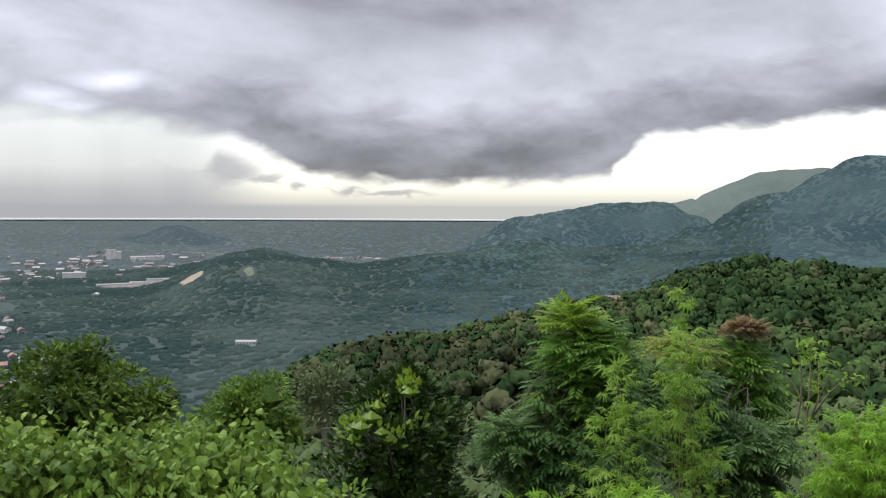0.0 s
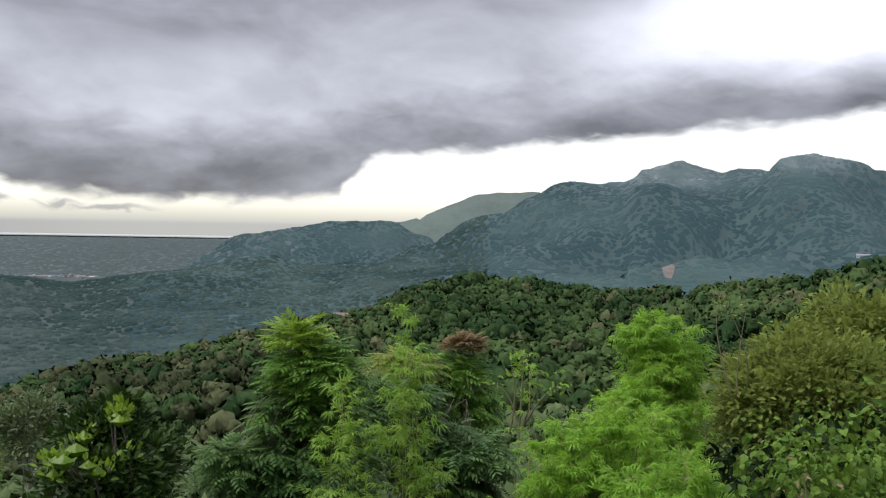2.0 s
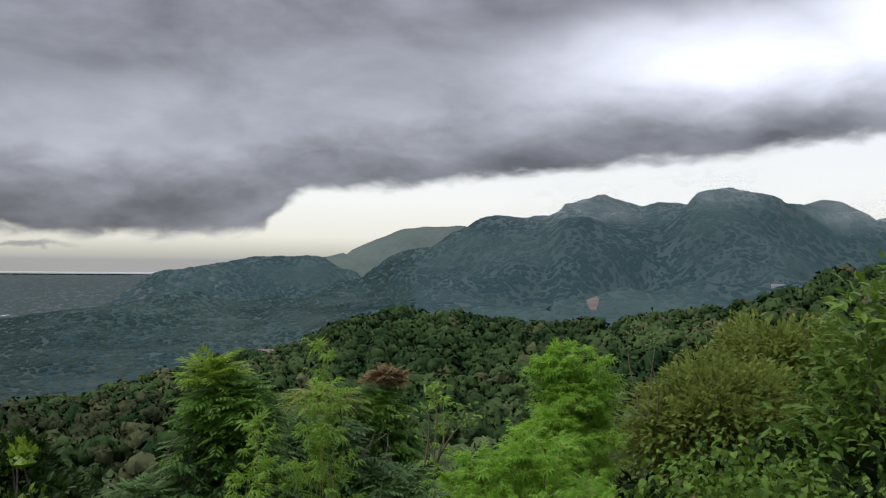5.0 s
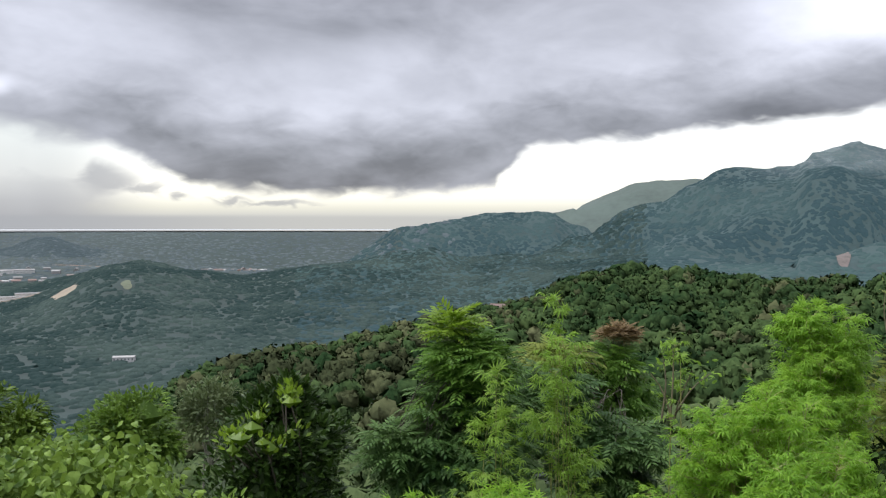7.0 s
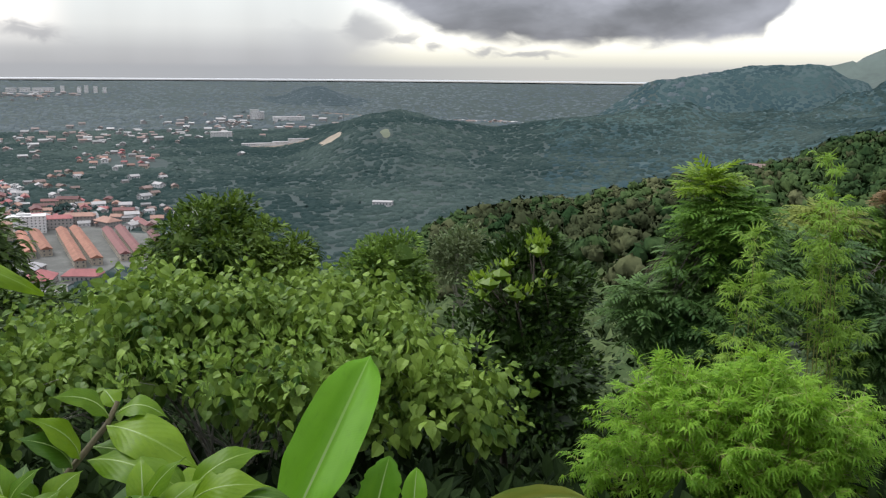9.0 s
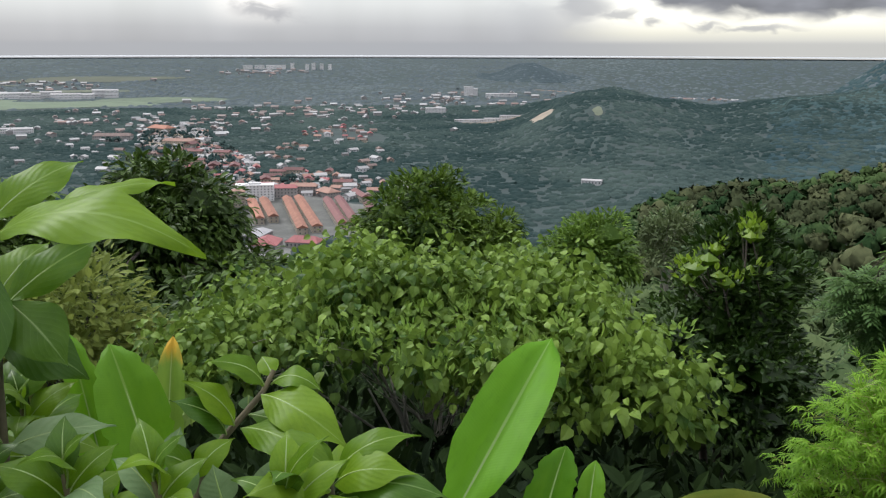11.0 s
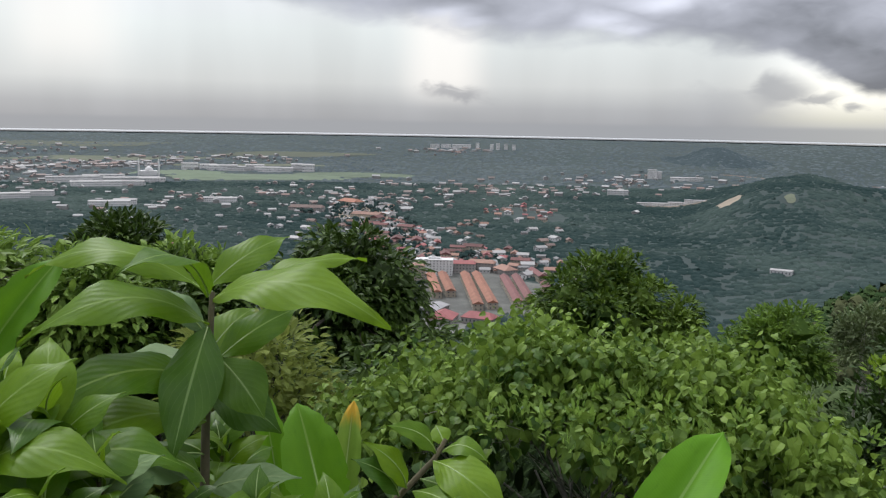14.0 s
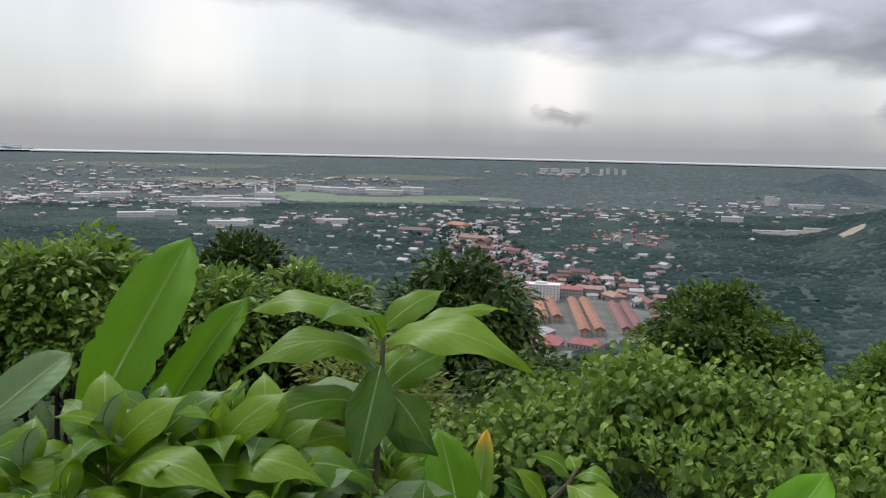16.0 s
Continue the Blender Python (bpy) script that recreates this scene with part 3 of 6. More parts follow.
def billows(base, height, width, lobes, per, tuft, up=0.3):
    """Rounded crowns heaped from uneven lumps, roughened with small tufts."""
    n = len(base)
    t = rng.uniform(0, 6.28, (n, lobes))
    off = np.sqrt(rng.random((n, lobes))) * 0.36
    off[:, 0] = 0.05
    lift = rng.uniform(-0.22, 0.06, (n, lobes))
    lift[:, 0] = 0.1
    c = base[:, None] + np.stack([np.cos(t) * off * width[:, None], np.sin(t) * off * width[:, None], height[:, None] * (0.72 + lift)], 2)
    rad = width[:, None, None] * rng.uniform(0.20, 0.36, (n, lobes, 1)) * np.array([1, 1, 0.95])
    c, rad = c.reshape(-1, 3), rad.reshape(-1, 3)
    bv, bf = BALL
    k = len(c)
    v = c[:, None] + bv[None] * rad[:, None] * rng.uniform(0.62, 1.28, (k, len(bv), 1))
    nn = unit(np.broadcast_to(bv[None], v.shape) + rng.normal(size=v.shape) * 0.4)
    f = (bf[None] + len(bv) * np.arange(k)[:, None, None]).reshape(-1, 3)
    tv, tf = tufts(c, rad * 1.02, per, np.repeat(tuft * width, lobes), 0.5)
    tn = unit((tv - np.repeat(c, per * 3, 0)) / np.repeat(rad, per * 3, 0) + rng.normal(size=tv.shape) * 0.3)
    v, f = joined([(v, f), (tv, tf)])
    nn = unit(np.concatenate([nn.reshape(-1, 3), tn]) * (1 - up) + np.array([0, 0, up]))
    return v, f, nn


def canopy(base, height, width, up=0.6):
    """Low domed crowns of a closed canopy, uneven, their skirts sunk into the ground."""
    n, k = len(base), 5
    ang = (np.arange(k) * 2 * np.pi / k)[None] + rng.uniform(0, 6, (n, 1))
    ring = np.stack([np.cos(ang), np.sin(ang), 0 * ang], 2)
    jig = 0.7 + 0.6 * rng.random((n, k, 1))
    r = width[:, None, None] * 0.5
    low = base[:, None] + ring * r * 1.05 * jig + np.array([0, 0, -1.5])
    mid = base[:, None] + ring * r * 0.8 * jig + height[:, None, None] * np.array([0, 0, 1]) * (0.4 + 0.4 * rng.random((n, k, 1)))
    top = base[:, None] + height[:, None, None] * np.array([0, 0, 1]) + rng.normal(size=(n, 1, 3)) * np.array([0.12, 0.12, 0]) * width[:, None, None]
    v = np.concatenate([low, mid, top], 1)
    # every corner keeps its height over the ground below it
    flat = v.reshape(-1, 3)
    under = ground_z(np.degrees(np.arctan2(-flat[:, 0], flat[:, 1])), np.hypot(flat[:, 0], flat[:, 1])).reshape(n, -1)
    v[:, :, 2] += under - base[:, None, 2]
    f = []
    for i in range(k):
        j = (i + 1) % k
        f += [(i, j, k + j), (i, k + j, k + i), (k + i, k + j, 2 * k)]
    f = (np.array(f)[None] + (2 * k + 1) * np.arange(n)[:, None, None]).reshape(-1, 3)
    out = v - (base[:, None] - np.array([0, 0, 1.0]))
    nn = unit(unit(out) * (1 - up) + np.array([0, 0, up]) + rng.normal(size=v.shape) * 0.1)
    return v.reshape(-1, 3), f, nn.reshape(-1, 3)


def poles(base, height, r):
    """Thin three-sided trunks."""
    n = len(base)
    ang = np.array([0, 2.1, 4.2])
    ring = np.stack([np.cos(ang), np.sin(ang), 0 * ang], 1)
    lo = base[:, None] + ring[None] * r[:, None, None] + np.array([0, 0, -0.5])
    hi = base[:, None] + ring[None] * r[:, None, None] * 0.5 + height[:, None, None] * np.array([0, 0, 1])
    v = np.concatenate([lo, hi], 1).reshape(-1, 3)
    f = np.array([(0, 1, 4), (0, 4, 3), (1, 2, 5), (1, 5, 4), (2, 0, 3), (2, 3, 5)])
    return v, (f[None] + 6 * np.arange(n)[:, None, None]).reshape(-1, 3)


def scatter(n, a0, a1, r0, r1, keep=None):
    az = rng.uniform(a0, a1, n)
    r = np.sqrt(rng.uniform(r0 * r0, r1 * r1, n))
    if keep is not None:
        ok = keep(az, r)
        az, r = az[ok], r[ok]
    z = ground_z(az, r)
    return np.stack([-np.sin(np.radians(az)) * r, np.cos(np.radians(az)) * r, z], 1), az, r


def clearing(az, r, rows):
    """True inside any of the ovals (bearing, distance, half width in degrees, half depth)."""
    c = np.zeros(len(az), dtype=bool)
    for a, d, wa, wd in rows:
        c |= ((az - a) / wa) ** 2 + ((r - d) / wd) ** 2 < 1
    return c


R_CUT, R_STRIP, R_PATCH, R_SLIP = seen_ground(15.7, -4.5, 900), seen_ground(18.6, -4.8, 900), seen_ground(12.2, -4.1, 900), seen_ground(-31.4, -2.2, 900)
TOWN = [(32.5, 800, 2.6, 120), (30.0, 820, 2.6, 120), (27.8, 800, 1.6, 90), (33.0, 690, 1.8, 45), (34.2, 960, 1.8, 90), (31.5, 980, 2.2, 70), (36.0, 1150, 1.5, 180),
        (38.5, 1500, 2.2, 230), (36.5, 1330, 1.6, 120), (25.0, 960, 1.0, 60), (28.5, 1600, 1.6, 120), (26.5, 1520, 1.0, 90), (42.0, 1560, 0.7, 60)]
FIELDS = [(45.5, 2480, 5.5, 130), (39.0, 2600, 4.0, 100), (50.0, 2650, 3.0, 80)]
SITES = [(56.0, 2380, 3.6, 140), (54.0, 2200, 2.6, 90), (58.5, 1880, 2.2, 90), (53.6, 1700, 1.6, 50), (47.5, 1740, 1.2, 40), (46.0, 3000, 5.0, 70), (31.0, 4000, 2.4, 90),
         (62.0, 3050, 5.0, 120), (60.5, 2500, 1.0, 60), (20.2, 2700, 0.9, 60), (17.5, 2750, 2.0, 50), (5.6, 2880, 3.2, 240), (12.5, 3000, 4.0, 60), (18.6, R_STRIP, 2.2, 36), (15.7, R_CUT, 0.75, 55),
         (12.2, R_PATCH, 0.6, 45), (-31.4, R_SLIP, 0.6, 60), (22.3, 2080, 0.7, 40), (54.0, 3300, 7.0, 90), (43.0, 3500, 5.0, 100), (-18.0, 1450, 0.8, 40)]
OPEN = TOWN + FIELDS + SITES


def woods(name, label, mat, groups, trunks=None):
    v, f, n = groups[0]
    ob = tagged(new(name, mesh_from(name, v, f, mat, True, n)), label, "woods", kind="stuff")
    if trunks:
        part("trunks", mesh_from("trunks", *trunks, PALE_TRUNK), ob)
    return ob


# the near hill's trees, each crown apart
def on_near_hill(az, r):
    thin = (np.abs(az - 1) < 9) & (r < 225)
    return (rng.random(len(az)) > np.where(thin, 0.72, 0.0)) & ~((az > -40) & (r < 125))


b, az, r = scatter(5600, -58, 16, 100, 400, on_near_hill)
h, w = rng.uniform(4.0, 9.5, len(b)), rng.uniform(4.0, 7.5, len(b))
brown = rng.random(len(b)) < np.interp(az, [-40, -20, -12, -4, 6, 12], [0.08, 0.10, 0.2, 0.6, 0.5, 0.1])
for pick, name_, label_, mat_ in ((~brown, "hill_woods", "dense dark green broadleaf trees on the near hill", WOODS_NEAR), (brown, "dry_hill_woods", "olive-brown half-bare trees on the hill's shoulder", WOODS_BROWN)):
    woods(name_, label_, mat_, [billows(b[pick], h[pick], w[pick], 4, 20, 0.15)], poles(b[pick], h[pick] * 0.7, 0.010 * h[pick] + 0.04))
b, az, r = scatter(4200, -58, 16, 120, 400, lambda a, d: ~((np.abs(a - 1) < 9) & (d < 225)))
woods("hill_thicket", "dark green thicket below the hill's trees", WOODS_NEAR, [billows(b, rng.uniform(1.8, 4.0, len(b)), rng.uniform(3, 6, len(b)), 2, 6, 0.12)])
b, az, r = scatter(1900, -10, 13, 90, 230)
h, w = rng.uniform(1.0, 3.0, len(b)), rng.uniform(1.5, 3.5, len(b))
h = np.where((az > -4.2) & (az < 0.4), 0.35 * h, h)
woods("valley_scrub", "low green scrub in the hollow below the hill", SCRUB, [billows(b, h, w, 2, 10, 0.16)])
b, az, r = scatter(4200, 11, 84, 150, 640)
h, w = rng.uniform(5, 10, len(b)), rng.uniform(5, 9, len(b))
woods("slope_woods", "dark green trees on the slope above the town", WOODS_NEAR, [billows(b, h, w, 3, 8, 0.13)])

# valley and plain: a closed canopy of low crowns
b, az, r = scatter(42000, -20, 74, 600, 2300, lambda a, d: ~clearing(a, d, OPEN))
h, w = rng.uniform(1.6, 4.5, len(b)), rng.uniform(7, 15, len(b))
woods("plain_woods", "green trees covering the valley and the plain, tinted for haze", HAZE_WOODS_FAR, [canopy(b, h, w, 0.78)])
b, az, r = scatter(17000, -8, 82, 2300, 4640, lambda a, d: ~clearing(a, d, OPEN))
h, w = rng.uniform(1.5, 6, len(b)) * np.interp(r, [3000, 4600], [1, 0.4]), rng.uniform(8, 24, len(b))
woods("coastal_woods", "distant tree belts on the coastal plain, greyed for haze", HAZE_WOODS_COAST, [canopy(b, h, w, 0.7)])


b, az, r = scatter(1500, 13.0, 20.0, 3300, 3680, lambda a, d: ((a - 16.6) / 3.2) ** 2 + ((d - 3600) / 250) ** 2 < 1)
woods("knoll_woods", "dark trees on a low knoll in the plain, greyed for haze", HAZE_WOODS_KNOLL, [canopy(b, rng.uniform(1, 4, len(b)), rng.uniform(14, 30, len(b)), 0.8)])


def town_gap(a, d):
    inside = clearing(a, d, TOWN)
    return inside & ~((a > 26.0) & (a < 34.9) & (d > 655) & (d < 960))


b, az, r = scatter(9000, 23, 46, 640, 1800, town_gap)
b = b[(rng.random(len(b)) < 0.5) & ~((az < 30) & (r > 1300))]
woods("town_trees", "dark garden and street trees between the houses", HAZE_WOODS_FAR, [billows(b, rng.uniform(4, 9, len(b)), rng.uniform(5, 10, len(b)), 2, 4, 0.13, 0.75)])


def on_mountain(a, d):
    grassy = (d > 2850) & (a < -12)
    return ~clearing(a, d, OPEN) & (rng.random(len(a)) > np.where(grassy, 1.0, 0.0))


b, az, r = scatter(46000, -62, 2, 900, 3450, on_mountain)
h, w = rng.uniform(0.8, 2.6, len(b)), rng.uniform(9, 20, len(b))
woods("mountain_woods", "forest over the mountain slopes, tinted blue-green for haze", HAZE_WOODS_MOUNTAIN, [canopy(b, h, w, 0.84)])


# ---- plants: leaf shapes ----
def shape(points, faces):
    return np.array(points, dtype=float), np.array(faces)


HEART_SHAPE = shape([(0, 0, 0), (0, .5, .02), (0, 1.05, -.16), (-.34, .03, .06), (-.46, .38, .12), (-.25, .8, .02), (.34, .03, .06), (.46, .38, .12), (.25, .8, .02)],
                    [(0, 1, 4), (0, 4, 3), (1, 5, 4), (1, 2, 5), (0, 7, 1), (0, 6, 7), (1, 7, 8), (1, 8, 2)])
OVATE_SHAPE = shape([(0, 0, 0), (-.2, .35, .05), (-.17, .68, .03), (0, 1, -.1), (0, .5, 0), (.2, .35, .05), (.17, .68, .03)],
                    [(0, 4, 1), (1, 4, 2), (2, 4, 3), (0, 5, 4), (5, 6, 4), (6, 3, 4)])


def frond_shape(pairs, leaf, angle, droop, slim, both=True):
    """A feathered leaf or spray: blades in pairs along a drooping rib."""
    vs, fs = [], []
    for k in range(pairs):
        for side in ((-1, 1) if both else ((-1) ** k,)):
            y = (k + 0.6) / pairs
            a = radians(angle * (1.0 - 0.35 * y)) * side
            base = np.array((0, y, -droop * y * y))
            d = np.array((math.sin(a), math.cos(a), -0.25))
            s = np.array((math.cos(a), -math.sin(a), 0.0))
            ln = leaf * (1.0 - 0.45 * abs(y - 0.45))
            n = len(vs)
            vs += [base, base + d * ln * 0.45 + s * slim * ln, base + d * ln * 0.45 - s * slim * ln, base + d * ln + np.array((0, 0, -0.12 * ln))]
            fs += [(n, n + 1, n + 2), (n + 1, n + 3, n + 2)]
    n = len(vs)
    vs += [np.array((-.012, 0, 0)), np.array((.012, 0, 0)), np.array((0, 1, -droop))]
    fs.append((n, n + 1, n + 2))
    return np.array(vs), np.array(fs)


FROND_SHAPE = frond_shape(5, 0.50, 58, 0.30, 0.17)


def fan_shape(blades, slim):
    """A hand of narrow blades from the tip of a twig, drooping at their points."""
    vs, fs = [], []
    for k in range(blades):
        a = radians(-72 + 144 * k / (blades - 1))
        ln = 1.0 - 0.35 * abs(a) / 1.3 - 0.12 * (k % 2)
        d, s = np.array((math.sin(a), math.cos(a), 0.0)), np.array((math.cos(a), -math.sin(a), 0.0))
        n = len(vs)
        vs += [d * 0.03, d * ln * 0.4 + s * slim + np.array((0, 0, 0.05)), d * ln * 0.4 - s * slim + np.array((0, 0, 0.05)), d * ln + np.array((0, 0, -0.22 - 0.1 * (k % 3)))]
        fs += [(n, n + 1, n + 2), (n + 1, n + 3, n + 2)]
    return np.array(vs), np.array(fs)


FAN_SHAPE = fan_shape(6, 0.062)


def leaves(kind, pos, along, nrm, size):
    v, f = kind
    y = unit(along)
    x = unit(np.cross(y, nrm))
    z = np.cross(x, y)
    s = np.asarray(size)[:, None, None]
    out = pos[:, None] + s * (v[None, :, :1] * x[:, None] + v[None, :, 1:2] * y[:, None] + v[None, :, 2:] * z[:, None])
    n = len(pos)
    return out.reshape(-1, 3), (f[None] + len(v) * np.arange(n)[:, None, None]).reshape(-1, 3)


def tube(points, r0, r1, sides=6):
    """A tapered round stem through points."""
    p = np.array([tuple(q) for q in points], dtype=float)
    n = len(p)
    t = unit(np.gradient(p, axis=0))
    ref = np.where(np.abs(t[:, 2:]) > 0.9, np.array([[1.0, 0, 0]]), np.array([[0, 0, 1.0]]))
    u = unit(np.cross(t, ref))
    w = np.cross(t, u)
    ang = np.linspace(0, 2 * np.pi, sides, endpoint=False)
    rad = np.linspace(r0, r1, n)[:, None, None]
    v = p[:, None] + rad * (np.cos(ang)[None, :, None] * u[:, None] + np.sin(ang)[None, :, None] * w[:, None])
    i, j = np.meshgrid(np.arange(n - 1), np.arange(sides), indexing="ij")
    a, b = (i * sides + j).ravel(), (i * sides + (j + 1) % sides).ravel()
    f = np.concatenate([np.stack([a, b, b + sides], 1), np.stack([a, b + sides, a + sides], 1)])
    return v.reshape(-1, 3), f


def bend(a, b, sag=0.15, n=6):
    a, b = Vector(a), Vector(b)
    side = Vector(tuple(rng.normal(size=3))) * (b - a).length * 0.07
    return [a.lerp(b, k / n) + (Vector((0, 0, 1)) * sag * (b - a).length + side) * math.sin(math.pi * k / n) for k in range(n + 1)]


def lumps(c, r, n, lump, low=-0.35, squash=0.85):
    """Places of lumps spread over an oval crown."""
    d = rng.normal(size=(n * 4, 3))
    d = unit(d)
    d = d[d[:, 2] > low][:n]
    p = np.array(c) + d * np.array(r) * (0.62 + 0.46 * rng.random((len(d), 1)))
    rad = lump * (0.65 + 0.7 * rng.random((len(d), 1))) * np.array([1, 1, squash])
    return p, rad, d


def leaf_cloud(kind, c, rad, out, per, size, droop=0.3, spread=0.7, low=-0.5):
    n = len(c) * per
    d = unit(rng.normal(size=(n, 3)))
    d[:, 2] = np.where(d[:, 2] < low, -d[:, 2], d[:, 2])
    o = np.repeat(out, per, 0)
    p = np.repeat(c, per, 0) + d * np.repeat(rad, per, 0) * (0.62 + 0.44 * rng.random((n, 1)))
    along = unit(d * 0.8 + o * 0.5 + rng.normal(size=(n, 3)) * spread * 0.6) + np.array([0, 0, -droop])
    nrm = unit(d * 0.5 + o * 0.3 + np.array([0, 0, 0.9]) + rng.normal(size=(n, 3)) * 0.35)
    return leaves(kind, p, along, nrm, size * (0.65 + 0.7 * rng.random(n)))


def shoot_leaves(c, axis, per, size):
    """Upright shoots: stalked leaves round a short stem, hanging down from their stalks."""
    n = len(c) * per
    ax = np.repeat(axis, per, 0)
    k = np.tile(np.arange(per), len(c))
    h = (k + rng.random(n)) / per
    t = k * 2.4 + np.repeat(rng.uniform(0, 6.28, len(c)), per) + rng.normal(size=n) * 0.3
    o = np.stack([np.cos(t), np.sin(t), np.zeros(n)], 1)
    p = np.repeat(c, per, 0) + ax * (h * 0.42)[:, None] + (o + np.array([0, 0, 0.25])) * (0.13 * (1.15 - 0.75 * h))[:, None]
    fall = rng.uniform(0.7, 2.4, (n, 1)) * (1.2 - 0.85 * h)[:, None]
    along = o + ax * 0.25 + np.array([0, 0, -1.0]) * fall + rng.normal(size=(n, 3)) * 0.28
    nrm = o * 0.7 + np.array([0, 0, 0.7]) + rng.normal(size=(n, 3)) * 0.55
    return leaves(HEART_SHAPE, p, along, nrm, size * rng.uniform(0.7, 1.3, n) * (1.1 - 0.55 * h ** 2))


def rosette_leaves(kind, c, out, per, size, rise):
    """Long leaves spreading all round from each shoot and drooping outwards."""
    n = len(c) * per
    t = np.tile(np.arange(per) * 2 * np.pi / per, len(c)) + np.repeat(rng.uniform(0, 6.28, len(c)), per) + rng.normal(size=n) * 0.25
    o = np.stack([np.cos(t), np.sin(t), np.zeros(n)], 1)
    p = np.repeat(c, per, 0) + o * 0.05 + rng.normal(size=(n, 3)) * 0.04
    along = o + np.repeat(out, per, 0) * 0.45 + np.array([0, 0, 1.0]) * (rise + rng.normal(size=(n, 1)) * 0.25)
    nrm = np.array([0, 0, 1.0]) + o * 0.3 + rng.normal(size=(n, 3)) * 0.2
    return leaves(kind, p, along, nrm, size * rng.uniform(0.7, 1.25, n))


def oval(az0, az1, el0, el1, d, deep=1.0):
    """Centre and half sizes of a crown between two bearings and two elevations, d away."""
    c = polar((az0 + az1) / 2, (el0 + el1) / 2, d)
    w = d * math.tan(radians(abs(az0 - az1) / 2))
    return c, (w, w * deep, d * math.tan(radians(abs(el0 - el1) / 2)))


def foot_below(c):
    az = math.degrees(math.atan2(-c[0], c[1]))
    return spot_at(az, math.hypot(c[0], c[1]))


def plant(name, label, category, crowns_, bark=TRUNK, trunk=0.06, stems=1, group="", core=False):
    """A tree or shrub. Each crown: (oval, lumps, lump size, leaf shape, leaves per lump, leaf size, material, droop, part name)."""
    c0 = crowns_[0][0][0]
    foot = foot_below(c0)
    top = tagged(new(name), label, category, group)
    top.location = foot
    off = np.array(foot)
    wood = []
    for k in range(stems):
        a = Vector((foot[0], foot[1], foot[2] - 0.1)) + Vector((rng.normal() * trunk * 2 * (stems > 1), rng.normal() * trunk * 2 * (stems > 1), 0))
        b = Vector(c0) + Vector(tuple(rng.uniform(-0.75, 0.75, 3) * np.array((1.0, 1.0, 0.3)) * np.array(crowns_[0][0][1]) * (stems > 1)))
        wood.append(tube(bend(a, b, 0.04), trunk, trunk * 0.5))
    for (c, r), n, lump, kind, per, size, mat, droop, pname, *low in crowns_:
        p, rad, out = lumps(c, r, n, lump, *low) if kind is not HEART_SHAPE else lumps(c, r, n // 9, lump, *low)
        if kind is HEART_SHAPE:
            away = unit(rng.normal(size=(len(p) * 9, 3)) * np.array([1, 1, 0.7]) + np.array([0, 0, 0.35]))
            p = np.repeat(p, 9, 0) + away * rng.uniform(0.10, 0.30, (len(away), 1))
            out, rad = unit(np.repeat(out, 9, 0) * 0.5 + away), np.repeat(rad, 9, 0)
        for q in p[:: max(1, len(p) // 14)]:
            wood.append(tube(bend(Vector(c0) * 0.6 + Vector(foot) * 0.4 if (Vector(c) - Vector(c0)).length < 0.01 else Vector(c0), Vector(tuple(q)), 0.1, 5), trunk * 0.4, trunk * 0.08, 4))
        if kind is HEART_SHAPE:
            v, f = shoot_leaves(p, unit(out * 0.7 + np.array([0, 0, 1.0]) + rng.normal(size=out.shape) * 0.2), per, size)
        elif kind is FROND_SHAPE:
            v, f = rosette_leaves(kind, p, out, per, size, -droop)
        else:
            v, f = leaf_cloud(kind, p, rad, out, per, size, droop)
        if core:
            v, f = joined([(v, f), cores(p - out * rad * 0.4, rad * 0.75)])
        part(pname, mesh_from(pname, v - off, f, mat), top)["kind"] = "stuff"
    for v, f in wood[:stems]:
        part("trunk" if stems == 1 else "stem", mesh_from("trunk", v - off, f, bark, True), top)
    v, f = joined(wood[stems:])
    part("branching", mesh_from("branching", v - off, f, bark, True), top)["kind"] = "stuff"
    return top


